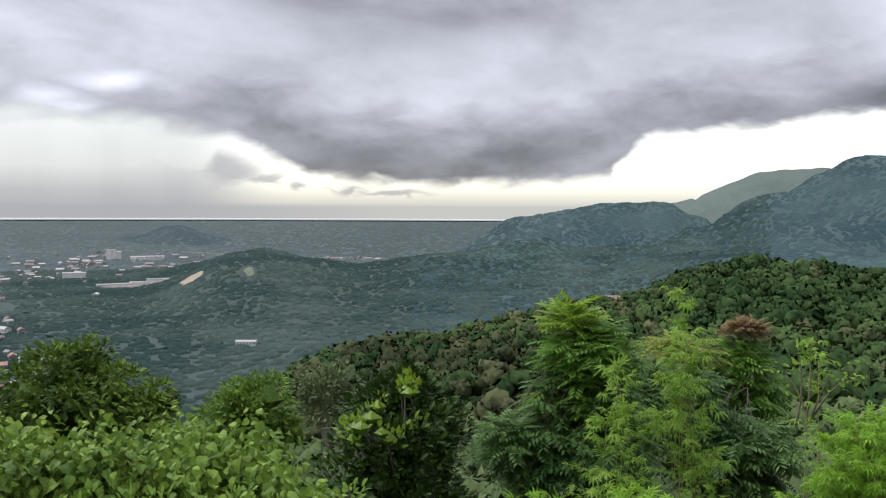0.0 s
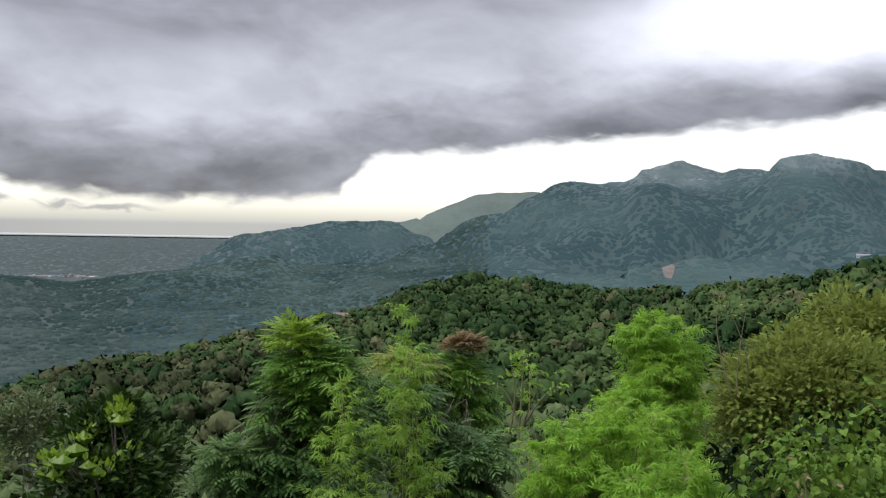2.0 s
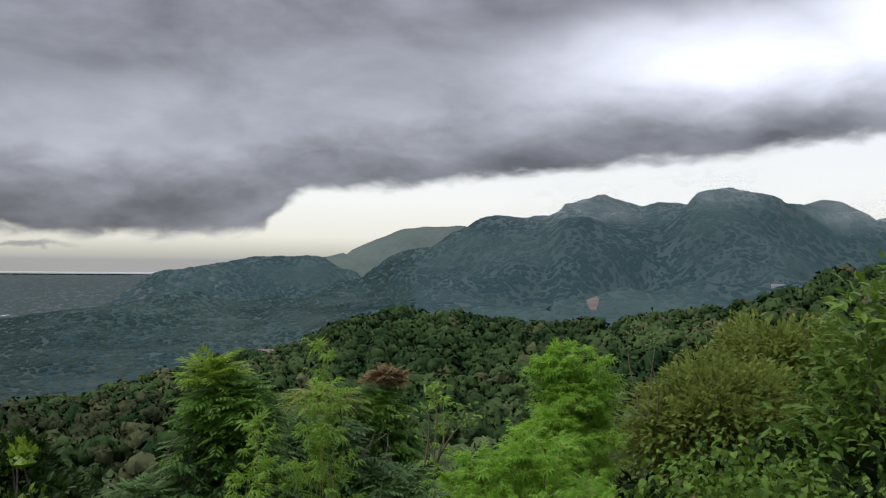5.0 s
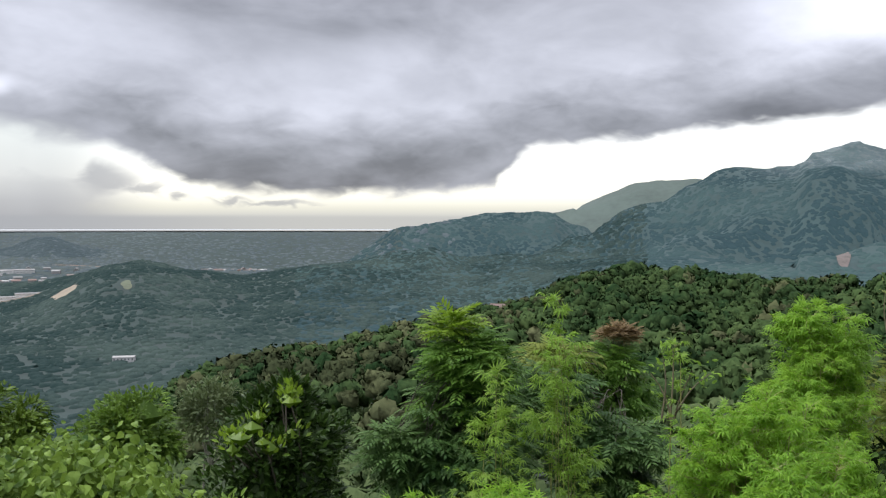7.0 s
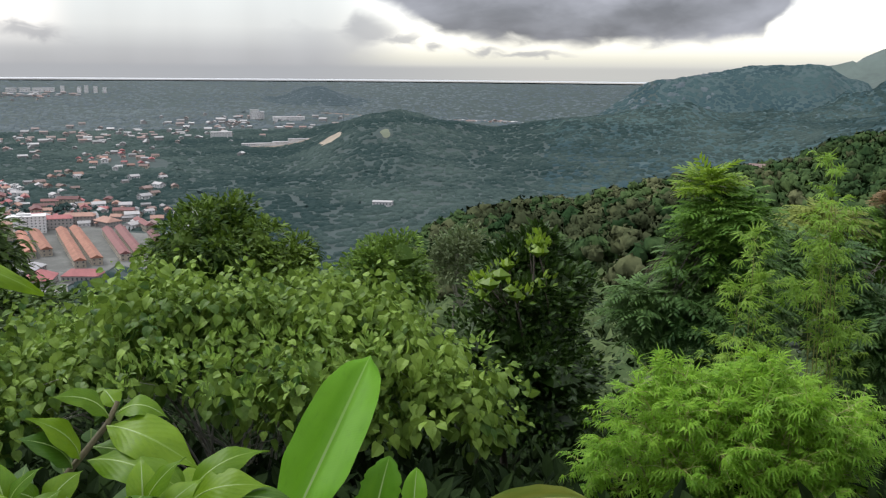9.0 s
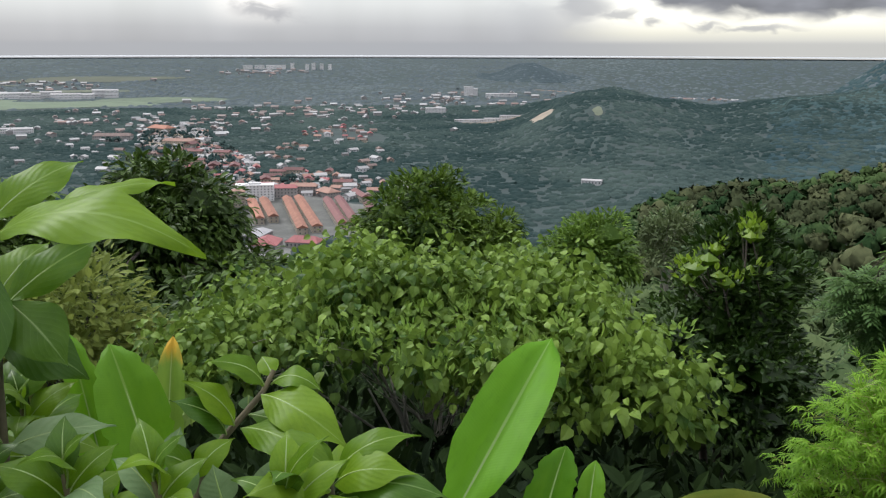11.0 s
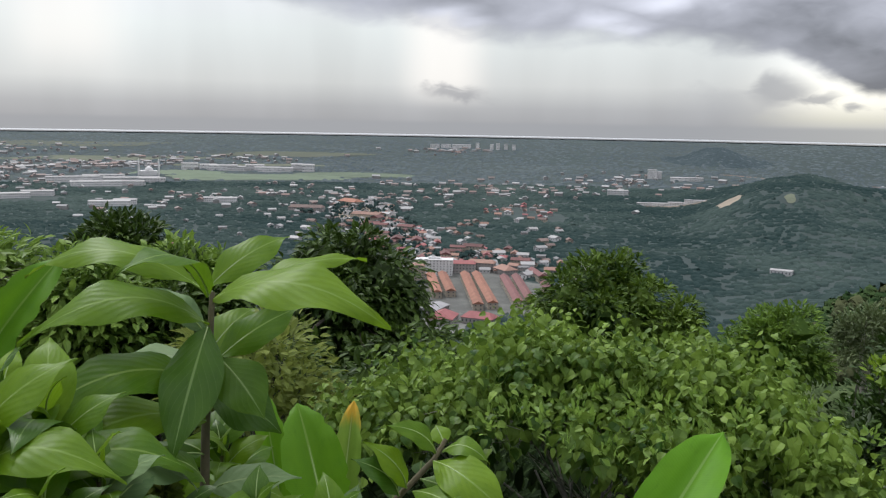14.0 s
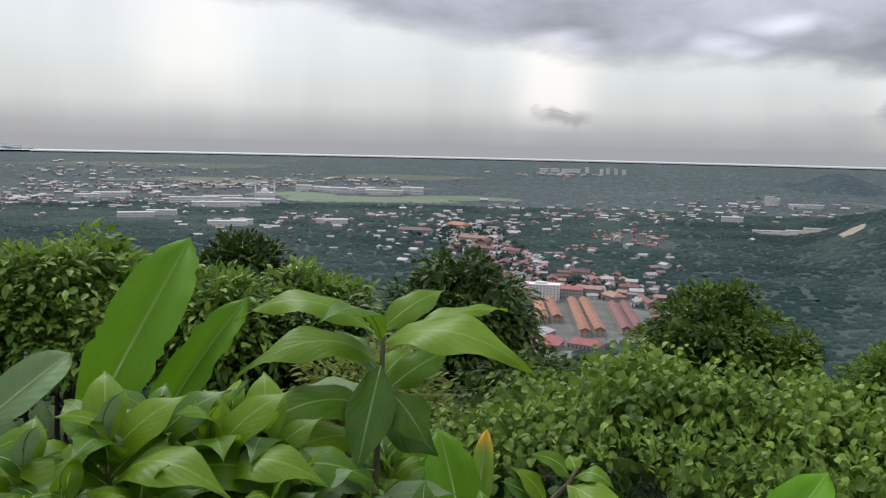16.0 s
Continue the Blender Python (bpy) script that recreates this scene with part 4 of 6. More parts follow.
def bamboo(label, ovals, culms, mat, blade_len, nodes, branch, lean=0.5, fans=3, bare=0.2, r=0.008):
    """Arching culms that end over the surface of the ovals, with leafy twigs at their nodes."""
    foot = foot_below(ovals[0][0])
    top = tagged(new("bamboo_clump"), label, "bamboo", "bamboo")
    top.location = foot
    off = np.array(foot)
    pos, along, twigs = [], [], []
    for (c, half), count in zip(ovals, culms):
        c, half = np.array(c), np.array(half)
        for _ in range(count):
            d = unit(rng.normal(size=3) * np.array([1, 1, 0.8]) + np.array([0, 0, 0.35]))
            tip = c + d * half * rng.uniform(0.72, 1.0)
            under = foot_below(Vector((c[0] + 0.35 * (tip[0] - c[0]), c[1] + 0.35 * (tip[1] - c[1]), 0)))
            base = np.array((under[0] + rng.normal() * 0.08, under[1] + rng.normal() * 0.08, under[2] - 0.05))
            knee = base + (tip - base) * np.array([lean * 0.5, lean * 0.5, 1.0]) + np.array([0, 0, 0.10 * (tip[2] - base[2])])
            u = np.linspace(0, 1, 15)[:, None]
            path = (1 - u) ** 2 * base + 2 * u * (1 - u) * knee + u * u * tip
            v, f = tube([tuple(q) for q in path], r, r * 0.25, 5)
            part("culm", mesh_from("culm", v - off, f, CULM, True), top)
            for k in range(nodes):
                t = bare + (1 - bare) * (k + rng.random()) / nodes
                q = path[0] * (1 - t) ** 2 + 2 * t * (1 - t) * knee + t * t * tip
                out = unit(rng.normal(size=3) * np.array([1, 1, 0.35]) + d * 0.5 + np.array([0, 0, 0.35]))
                ln = branch * rng.uniform(0.5, 1.2) * (1.15 - 0.65 * t)
                end = q + out * ln + np.array([0, 0, -0.25 * ln])
                twigs.append(tube([tuple(q), tuple((q + end) / 2 + np.array([0, 0, 0.06 * ln])), tuple(end)], 0.0022, 0.001, 3))
                for m in range(fans):
                    w = 1.0 - 0.3 * m
                    pos.append(q + (end - q) * w)
                    along.append(out + np.array([0, 0, -0.25]) + rng.normal(size=3) * 0.4)
    pos, along = np.array(pos), np.array(along)
    nrm = np.array([0, 0, 1.0]) + along * 0.3 + rng.normal(size=pos.shape) * 0.3
    v, f = leaves(FAN_SHAPE, pos, along, nrm, blade_len * rng.uniform(0.65, 1.25, len(pos)))
    part("foliage", mesh_from("foliage", v - off, f, mat), top)["kind"] = "stuff"
    v, f = joined(twigs)
    part("branching", mesh_from("branching", v - off, f, CULM), top)["kind"] = "stuff"
    return top


CULM = plain("yellow_green_culm", (0.24, 0.25, 0.07), 0.5, 0.3, 8.0)


# ---- plants: trees and shrubs on the slope ----
def undergrowth():
    """Low tangled growth that hides the soil of the slope."""
    r = np.exp(rng.uniform(math.log(4.3), math.log(120), 4200))
    az = rng.uniform(-64, 84, len(r))
    b = np.stack([-np.sin(np.radians(az)) * r, np.cos(np.radians(az)) * r, ground_z(az, r)], 1)
    h = np.interp(r, [4, 10, 40, 110], [0.5, 0.9, 1.6, 3.0]) * rng.uniform(0.6, 1.3, len(b))
    w = h * rng.uniform(1.0, 1.8, len(b))
    near = r < 26
    groups = []
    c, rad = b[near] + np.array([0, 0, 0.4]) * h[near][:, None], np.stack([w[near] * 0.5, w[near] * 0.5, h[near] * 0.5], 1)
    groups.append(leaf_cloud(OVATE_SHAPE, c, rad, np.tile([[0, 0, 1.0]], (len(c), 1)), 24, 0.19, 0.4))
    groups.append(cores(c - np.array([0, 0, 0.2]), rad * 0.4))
    far = ~near
    v, f, n = billows(b[far], h[far] * 1.1, w[far] * 1.2, 3, 14, 0.14)
    tagged(new("slope_scrub", mesh_from("slope_scrub", v, f, SCRUB, True, n)), "uneven green scrub lower down the slope", "scrub", kind="stuff")
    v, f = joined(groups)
    tagged(new("undergrowth", mesh_from("undergrowth", v, f, SHADED_UNDER)), "tangled green undergrowth on the slope, darkened for shade", "undergrowth", kind="stuff")


# Near-black leaf tones put the shade beneath the shrubs into the colour.
SHADED_UNDER = foliage("shade_dark_undergrowth_leaves", (0.005, 0.011, 0.004), (0.024, 0.044, 0.010), 0.85, 0.1, 0.5, 0.08)
undergrowth()

H_ = HEART_SHAPE
plant("heart_leaf_bush", "wide bright green bush with drooping heart-shaped leaves", "bush", [
    (oval(35, 9.5, -17.1, -23.5, 7.5, 0.7), 300, 0.20, H_, 19, 0.089, HEART, 0.75, "foliage", 0.12),
    (oval(30, 22, -16.5, -19.0, 7.3), 46, 0.17, H_, 19, 0.089, HEART, 0.75, "foliage", 0.15),
    (oval(20, 13, -16.1, -19.0, 7.5), 46, 0.17, H_, 19, 0.089, HEART, 0.75, "foliage", 0.15),
    (oval(12, 6.2, -19.6, -24.5, 6.9), 90, 0.18, H_, 19, 0.089, HEART, 0.75, "foliage", -0.4),
    (oval(39, 30, -19.5, -23.0, 7.2), 70, 0.18, H_, 19, 0.089, HEART, 0.75, "foliage", -0.1),
    (oval(35, 7, -15.9, -20.5, 7.2, 0.8), 190, 0.07, OVATE_SHAPE, 9, 0.070, LIME_SOFT, -0.7, "young_foliage", 0.2)], PALE_TRUNK, 0.015, 26)
plant("dark_shrub", "dark glossy shrub with lime young shoots at its top", "shrub", [
    (oval(7.2, -1.4, -14.5, -27.0, 10.0), 150, 0.26, OVATE_SHAPE, 60, 0.095, SHRUB_DARK, 0.1, "foliage"),
    (oval(6.0, -0.6, -12.0, -18.0, 10.0), 60, 0.24, OVATE_SHAPE, 60, 0.095, SHRUB_DARK, 0.0, "foliage"),
    (oval(4.2, 0.8, -10.8, -14.0, 10.0), 26, 0.18, OVATE_SHAPE, 50, 0.105, SHRUB_DARK, 0.0, "foliage"),
    (oval(6.8, 1.8, -12.2, -16.5, 9.4), 10, 0.10, OVATE_SHAPE, 10, 0.085, LIME, -0.7, "young_foliage", 0.0),
    (oval(3.6, 0.6, -10.9, -14.0, 9.5), 7, 0.08, OVATE_SHAPE, 9, 0.085, LIME, -0.8, "young_foliage", 0.0)], TRUNK, 0.06, 3, core=True)
plant("feather_leaf_tree", "slender tree with layered feathery green leaves and a pale top", "tree", [
    (oval(-7.2, -11.6, -7.6, -11.0, 13.5), 60, 0.22, FROND_SHAPE, 10, 0.28, PINNATE, 0.0, "foliage"),
    (oval(-7.2, -9.0, -6.4, -7.8, 13.5), 14, 0.13, FROND_SHAPE, 7, 0.28, LIME, -0.3, "young_foliage"),
    (oval(-6.8, -11.8, -9.6, -14.0, 13.5), 60, 0.26, FROND_SHAPE, 10, 0.27, PINNATE, 0.15, "foliage"),
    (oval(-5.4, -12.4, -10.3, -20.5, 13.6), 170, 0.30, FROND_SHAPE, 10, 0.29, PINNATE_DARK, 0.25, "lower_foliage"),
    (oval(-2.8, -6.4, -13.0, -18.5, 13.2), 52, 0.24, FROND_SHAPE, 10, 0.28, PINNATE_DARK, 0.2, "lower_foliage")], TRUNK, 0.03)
plant("feather_leaf_tree", "young tree with a rusty orange crown above green leaves", "tree", [
    (oval(-16.8, -20.4, -8.2, -14.0, 18.0), 70, 0.34, FROND_SHAPE, 10, 0.34, PINNATE, 0.2, "foliage"),
    (oval(-17.9, -19.7, -6.9, -7.9, 18.0), 40, 0.13, FROND_SHAPE, 8, 0.17, RUST, -0.3, "rusty_foliage"),
    (oval(-12.8, -16.0, -8.0, -9.5, 17.0), 16, 0.22, FROND_SHAPE, 8, 0.40, OLIVE, 0.1, "foliage"),
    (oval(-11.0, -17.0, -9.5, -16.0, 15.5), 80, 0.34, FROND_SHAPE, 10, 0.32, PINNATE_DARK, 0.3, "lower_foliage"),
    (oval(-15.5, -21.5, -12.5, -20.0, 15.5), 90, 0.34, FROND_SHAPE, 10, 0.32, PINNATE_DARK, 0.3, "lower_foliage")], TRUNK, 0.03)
bamboo("pale green upright bamboo plume with thin culms", [oval(-13.6, -17.0, -7.6, -21.5, 11.6, 0.5), oval(-14.6, -15.2, -5.2, -12.0, 11.8), oval(-10.2, -12.4, -9.8, -20.5, 11.2)], (9, 2, 5), BAMBOO_PALE, 0.17, 20, 0.5, 0.6, 3, 0.25)
bamboo("tall feathery green bamboo standing over its neighbours", [oval(-28.4, -33.2, -4.6, -12.0, 10.8, 0.6), oval(-26.6, -34.5, -8.4, -16.0, 10.4, 0.6)], (36, 30), BAMBOO, 0.125, 28, 0.42, 0.6, 3, 0.3)
bamboo("broad mound of fine bright green bamboo leaves", [oval(-20.8, -35.5, -10.9, -25.0, 7.4, 0.6), oval(-26.5, -37.0, -13.0, -27.0, 6.4, 0.6)], (76, 48), BAMBOO, 0.100, 28, 0.34, 0.7, 3, 0.25)
bamboo("low mound of bright green bamboo beside the path", [oval(-1.2, -20.5, -17.8, -30.0, 5.8, 0.5)], (90,), BAMBOO, 0.088, 26, 0.28, 0.7, 3, 0.25)
bamboo("thin young bamboo shoot rising from the mound", [oval(-21.6, -23.2, -7.2, -14.0, 9.0)], (2,), BAMBOO_PALE, 0.12, 11, 0.22, 0.8, 2, 0.35)
plant("olive_bush", "broad olive-brown bush of small dry leaves", "bush", [
    (oval(-34.0, -46.0, -6.6, -15.5, 14.0, 0.7), 150, 0.42, OVATE_SHAPE, 90, 0.12, OLIVE, 0.2, "foliage"),
    (oval(-38.5, -47.0, -3.9, -9.0, 16.0, 0.7), 70, 0.42, OVATE_SHAPE, 90, 0.13, OLIVE, 0.2, "foliage")], TRUNK, 0.05, 5)
plant("round_leaf_bush", "low green bush with round leaves", "bush", [
    (oval(-38.0, -47.0, -14.0, -22.0, 6.0, 0.8), 150, 0.2, H_, 22, 0.050, TREE_LIGHT, 0.4, "foliage")], STEM, 0.02, 6)
plant("slope_tree", "leafy green tree on the bank above", "tree", [
    (oval(-45.0, -58.0, -1.6, -20.0, 9.0), 150, 0.36, OVATE_SHAPE, 44, 0.13, HEART_DULL, 0.35, "foliage")], TRUNK, 0.07)
plant("round_tree", "round dense dark green tree standing below the slope", "tree", [
    (oval(27.6, 17.2, -9.2, -18.0, 29.0), 56, 0.70, OVATE_SHAPE, 260, 0.24, TREE_GREEN, 0.5, "foliage")], TRUNK, 0.2, core=True)
plant("small_tree", "small round green tree below the slope", "tree", [
    (oval(14.8, 9.2, -11.2, -17.0, 33.0), 34, 0.66, OVATE_SHAPE, 220, 0.21, TREE_LIGHT, 0.4, "foliage")], TRUNK, 0.12, core=True)
plant("small_tree", "pale green tree with a thin crown", "tree", [
    (oval(9.2, 5.6, -10.2, -15.0, 60.0), 60, 0.7, OVATE_SHAPE, 70, 0.30, TREE_PALE, 0.2, "foliage")], PALE_TRUNK, 0.12)
plant("dark_tree", "dense dark green tree with drooping leaves", "tree", [
    (oval(42.8, 34.8, -7.9, -15.5, 16.0), 80, 0.44, OVATE_SHAPE, 120, 0.17, TREE_DARK, 0.6, "foliage"),
    (oval(45.5, 31.0, -13.0, -21.0, 15.0), 90, 0.46, OVATE_SHAPE, 100, 0.17, TREE_DARK, 0.6, "foliage")], TRUNK, 0.12, core=True)
plant("olive_bush", "yellow-green bush in the shade of the dark tree", "bush", [
    (oval(48.5, 40.0, -13.2, -22.0, 9.4), 70, 0.30, OVATE_SHAPE, 36, 0.13, OLIVE, 0.4, "foliage")], TRUNK, 0.03, 4)
plant("leafy_bush", "tall bush of long drooping green leaves", "bush", [
    (oval(70.0, 57.5, -6.8, -16.0, 12.5), 130, 0.40, OVATE_SHAPE, 70, 0.17, HEART_DULL, 0.5, "foliage"),
    (oval(59.0, 51.0, -9.0, -17.0, 11.5), 80, 0.34, OVATE_SHAPE, 70, 0.16, HEART_DULL, 0.5, "foliage")], TRUNK, 0.05, 4)
# the shade on this bush is put into its dark leaf colour
plant("leafy_bush", "shaded bush of dark green drooping leaves", "bush", [
    (oval(57.0, 43.5, -9.6, -20.0, 12.0, 0.7), 150, 0.34, OVATE_SHAPE, 80, 0.15, TREE_DARK, 0.5, "foliage"),
    (oval(53.0, 45.0, -8.9, -12.0, 12.3, 0.7), 50, 0.26, OVATE_SHAPE, 60, 0.14, HEART_DULL, 0.4, "foliage")], TRUNK, 0.05, 4, core=True)
plant("dark_tree", "small dark round tree on the slope", "tree", [
    (oval(55.2, 50.6, -6.2, -11.5, 27.0), 60, 0.5, OVATE_SHAPE, 50, 0.26, TREE_DARK, 0.3, "foliage")], TRUNK, 0.12)


# ---- small things on the slope ----
def boulder(az, r, size):
    bm = bmesh.new()
    bmesh.ops.create_icosphere(bm, subdivisions=3, radius=1.0)
    for q in bm.verts:
        q.co *= 1 + 0.35 * noise.noise(q.co * 1.6 + Vector((az, r, 0)))
    me = bpy.data.meshes.new("boulder")
    bm.to_mesh(me)
    bm.free()
    me.materials.append(STONE)
    ob = tagged(new("boulder", me), "pale rounded boulder in the hollow, standing in for a cow-like shape", "boulder", "boulders")
    p = spot_at(az, r)
    ob.matrix_world = Matrix.LocRotScale((p.x, p.y, p.z + size * 0.9), Euler((0.3, 0.2, az)), (size * 1.15, size, size * 0.9))


STONE = plain("pale_stone", (0.48, 0.46, 0.43), 0.9, 0.2, 2.0, bump=0.5)


def ground_on_ray(az, el):
    rs = np.arange(40.0, 400, 1.0)
    over = ground_z(np.full(len(rs), az), rs) - (EYE + rs * math.tan(radians(el)))
    hit = np.nonzero(over > 0)[0]
    return float(rs[hit[0]]) if len(hit) else 150.0


# boulders stand in for white shapes that look like cattle
for az_, el_, s_ in ((-1.75, -13.7, 1.1), (-2.5, -14.6, 1.1), (-1.0, -13.1, 0.8), (-2.2, -13.2, 0.8), (-0.6, -12.9, 0.6)):
    boulder(az_, ground_on_ray(az_, el_ - 0.3), s_)


def dead_tree():
    r = ground_on_ray(-3.0, -14.0)
    p = spot_at(-3.0, r)
    top = tagged(new("dead_tree"), "bare grey dead tree in the hollow", "tree")
    part("trunk", mesh_from("trunk", *tube(bend(p, p + Vector((0.5, 0, 5.5)), 0.0), 0.35, 0.1), GREY_BARK, True), top)
    for i in range(7):
        a = p + Vector((0.2, 0, 2.2 + 0.45 * i))
        part("branch", mesh_from("branch", *tube(bend(a, a + Vector((rng.normal() * 0.7, rng.normal() * 0.7, 1.8 + rng.random())), 0.05), 0.10, 0.02, 4), GREY_BARK, True), top)


GREY_BARK = plain("weathered_wood", (0.24, 0.22, 0.21), 0.9, 0.25, 4.0)
dead_tree()


def flower_stalk(az, d, el0, el1, label, mat, n=10, size=0.12):
    """Thin stems with a few leaves or pale flowers at their tips."""
    top = tagged(new("flower_stalk"), label, "weed", "weeds")
    for i in range(n):
        a = polar(az + rng.normal() * 0.5, el0, d)
        b = polar(az + rng.normal() * 1.1, el1 + rng.uniform(-1.6, 0.2), d)
        part("stem", mesh_from("stem", *tube(bend(a, b, 0.02), 0.012, 0.004, 4), STEM, True), top)
        k = 12
        q = np.array(b) + rng.normal(size=(k, 3)) * 0.09
        part("leaf_tuft", mesh_from("leaf_tuft", *leaves(OVATE_SHAPE, q, rng.normal(size=(k, 3)) + np.array([0, 0, 0.4]), rng.normal(size=(k, 3)), np.full(k, size)), mat), top)["kind"] = "stuff"


RUST_DRY = foliage("dry_leaves", (0.16, 0.11, 0.07), (0.34, 0.25, 0.17), 0.8, 0.1, 2.0)
PALE_FLOWER = foliage("pale_flower_tips", (0.18, 0.22, 0.06), (0.32, 0.36, 0.12), 0.6, 0.3, 2.0)
flower_stalk(-35.7, 12.0, -9.5, -4.4, "tall weed with pale flower heads", PALE_FLOWER, 3, 0.05)
flower_stalk(-22.3, 9.0, -12.5, -8.2, "dry pale grass stalks standing in the bamboo", BAMBOO_PALE, 5, 0.07)
flower_stalk(-39.3, 4.6, -19.0, -13.2, "broken dry brown stalk", RUST_DRY, 2, 0.035)


# ---- water, fields and bare ground on the plain ----
def patch(name, label, az, r, wa, wd, mat, lift=0.8, category="field"):
    """An uneven sheet laid over the land round a bearing and a distance."""
    vs, fs, rings, k = [], [], 5, 40
    for i in range(rings + 1):
        for j in range(k):
            t = 2 * math.pi * j / k
            wob = 1 + 0.45 * noise.noise(Vector((math.cos(t) * 1.3 + az, math.sin(t) * 1.3, r * 0.01)))
            s = i / rings * wob
            a, d = az + wa * s * math.cos(t), r + wd * s * math.sin(t)
            p = spot_at(a, d)
            vs.append((p.x, p.y, p.z + lift))
    for i in range(rings):
        for j in range(k):
            q = (j + 1) % k
            fs.append((i * k + j, i * k + q, (i + 1) * k + q, (i + 1) * k + j))
    return tagged(new(name, mesh_from(name, vs, fs, mat, True)), label, category, kind="structure")


GRASS = plain("field_grass", (0.096, 0.128, 0.082), 0.95, 0.3, 0.02)
PALE_GRASS = plain("dry_grass", (0.098, 0.112, 0.074), 0.95, 0.3, 0.02)
BARE = plain("bare_earth", (0.26, 0.215, 0.165), 0.95, 0.3, 0.03)
RED_EARTH = plain("red_earth", (0.15, 0.105, 0.085), 0.95, 0.3, 0.04)
SLIP_EARTH = plain("landslip_earth", (0.13, 0.108, 0.100), 0.95, 0.35, 0.05)
PAVED = plain("pale_paving", (0.120, 0.122, 0.112), 0.9, 0.35, 0.05)
for n_, (a_, r_, wa_, wd_) in enumerate(FIELDS):
    patch("field", "flat green field among the trees of the plain", a_, r_, wa_, wd_, GRASS)
for a_, r_, wa_, wd_ in ((46.0, 3000, 5.0, 60), (54.0, 3300, 7.0, 80), (43.0, 3500, 5.0, 90), (58.0, 3900, 8.0, 120)):
    patch("field", "pale dry grassland on the plain", a_, r_, wa_, wd_, PALE_GRASS)
patch("building_site", "terraced pale earthworks cut into the hill", 15.7, R_CUT, 0.85, 52, BARE, category="site")
patch("building_site", "long strip of cleared pale ground", 18.6, R_STRIP, 2.0, 26, BARE, category="site")
patch("clearing", "grassy clearing on the low hill", 12.2, R_PATCH, 0.30, 26, PALE_GRASS, category="clearing")
patch("landslip", "reddish landslip scar on the mountain slope", -31.4, R_SLIP, 0.40, 70, SLIP_EARTH, 0.9, "landslip")
patch("building_site", "pale cleared ground round distant sheds", 5.6, 2880, 2.8, 190, BARE, category="site")
patch("building_site", "red cleared ground behind the low hill", 12.5, 3000, 3.6, 30, RED_EARTH, category="site")
for a_, r_, wa_, wd_ in TOWN[:7]:
    patch("town_ground", "paved ground and gardens between the houses", a_, r_, wa_, wd_, PAVED, 0.7, "ground")
patch("town_ground", "paved ground of the upper town", 38.5, 1500, 1.9, 180, BARE, 0.9, "ground")
patch("clearing", "brown grass clearing on the near hill", -18.2, 338, 0.8, 6, PALE_GRASS, 0.4, "clearing")

# The sky's reflection off the sea is put into this pale base colour.
WATER = plain("sky_pale_sea_water", (0.42, 0.44, 0.45), 0.5, 0.1, 0.01)
a_ = np.radians(np.arange(-12, 84, 1.0))
v_ = np.concatenate([np.stack([-np.sin(a_) * d, np.cos(a_) * d, np.full(len(a_), EYE - 62.5)], 1) for d in (4600.0, 4985.0)])
k_ = np.arange(len(a_) - 1)
sea = mesh_from("water", v_, np.stack([k_, k_ + 1, k_ + 1 + len(a_), k_ + len(a_)], 1), WATER)
tagged(new("water", sea), "calm sea beyond the coast, coloured pale for reflected sky", "sea", kind="structure")

# Island growth with the haze of distance in its base colour.
ISLE = plain("haze_painted_island", (0.26, 0.28, 0.30), 0.95, 0.2, 0.02)


def island():
    bm = bmesh.new()
    bmesh.ops.create_icosphere(bm, subdivisions=4, radius=1.0)
    for q in bm.verts:
        q.co *= 1 + 0.5 * noise.noise(q.co * 2.2)
    me = bpy.data.meshes.new("island")
    bm.to_mesh(me)
    bm.free()
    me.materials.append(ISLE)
    ob = tagged(new("island", me), "low island off the coast, coloured pale grey for haze", "island", kind="structure")
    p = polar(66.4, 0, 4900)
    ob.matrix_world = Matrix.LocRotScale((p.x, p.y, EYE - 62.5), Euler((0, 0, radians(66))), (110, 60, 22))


island()

def mist_material():
    """Thin cloud: white where it is dense, clear at its torn edges."""
    m, g, bsdf, out = material("thin_cloud")
    uv = g.node("ShaderNodeUVMap").outputs[0]
    sep = g.node("ShaderNodeSeparateXYZ")
    g.put(sep.inputs[0], uv)
    pos = g.node("ShaderNodeTexCoord").outputs["Object"]
    n = g.noise(g.scaled(pos, (1.0, 1.0, 2.5)), 0.018, 5.0, 0.6, 0.6)
    u, v = (g.math("ABSOLUTE", g.math("SUBTRACT", q, 0.5)) for q in sep.outputs[:2])
    body = g.math("MULTIPLY", g.smooth(u, 0.5, 0.1), g.smooth(v, 0.5, 0.05))
    thick = g.math("MULTIPLY", g.math("MULTIPLY", body, g.smooth(n, 0.1, 0.9)), 0.26)
    white = g.node("ShaderNodeBsdfDiffuse")
    white.inputs[0].default_value = (0.85, 0.86, 0.88, 1)
    through_ = g.node("ShaderNodeBsdfTranslucent")
    through_.inputs[0].default_value = (0.85, 0.86, 0.88, 1)
    both, clear, mx = g.node("ShaderNodeAddShader"), g.node("ShaderNodeBsdfTransparent"), g.node("ShaderNodeMixShader")
    g.put(both.inputs[0], white.outputs[0])
    g.put(both.inputs[1], through_.outputs[0])
    g.put(mx.inputs[0], thick)
    g.put(mx.inputs[1], clear.outputs[0])
    g.put(mx.inputs[2], both.outputs[0])
    g.put(out.inputs[0], mx.outputs[0])
    return m


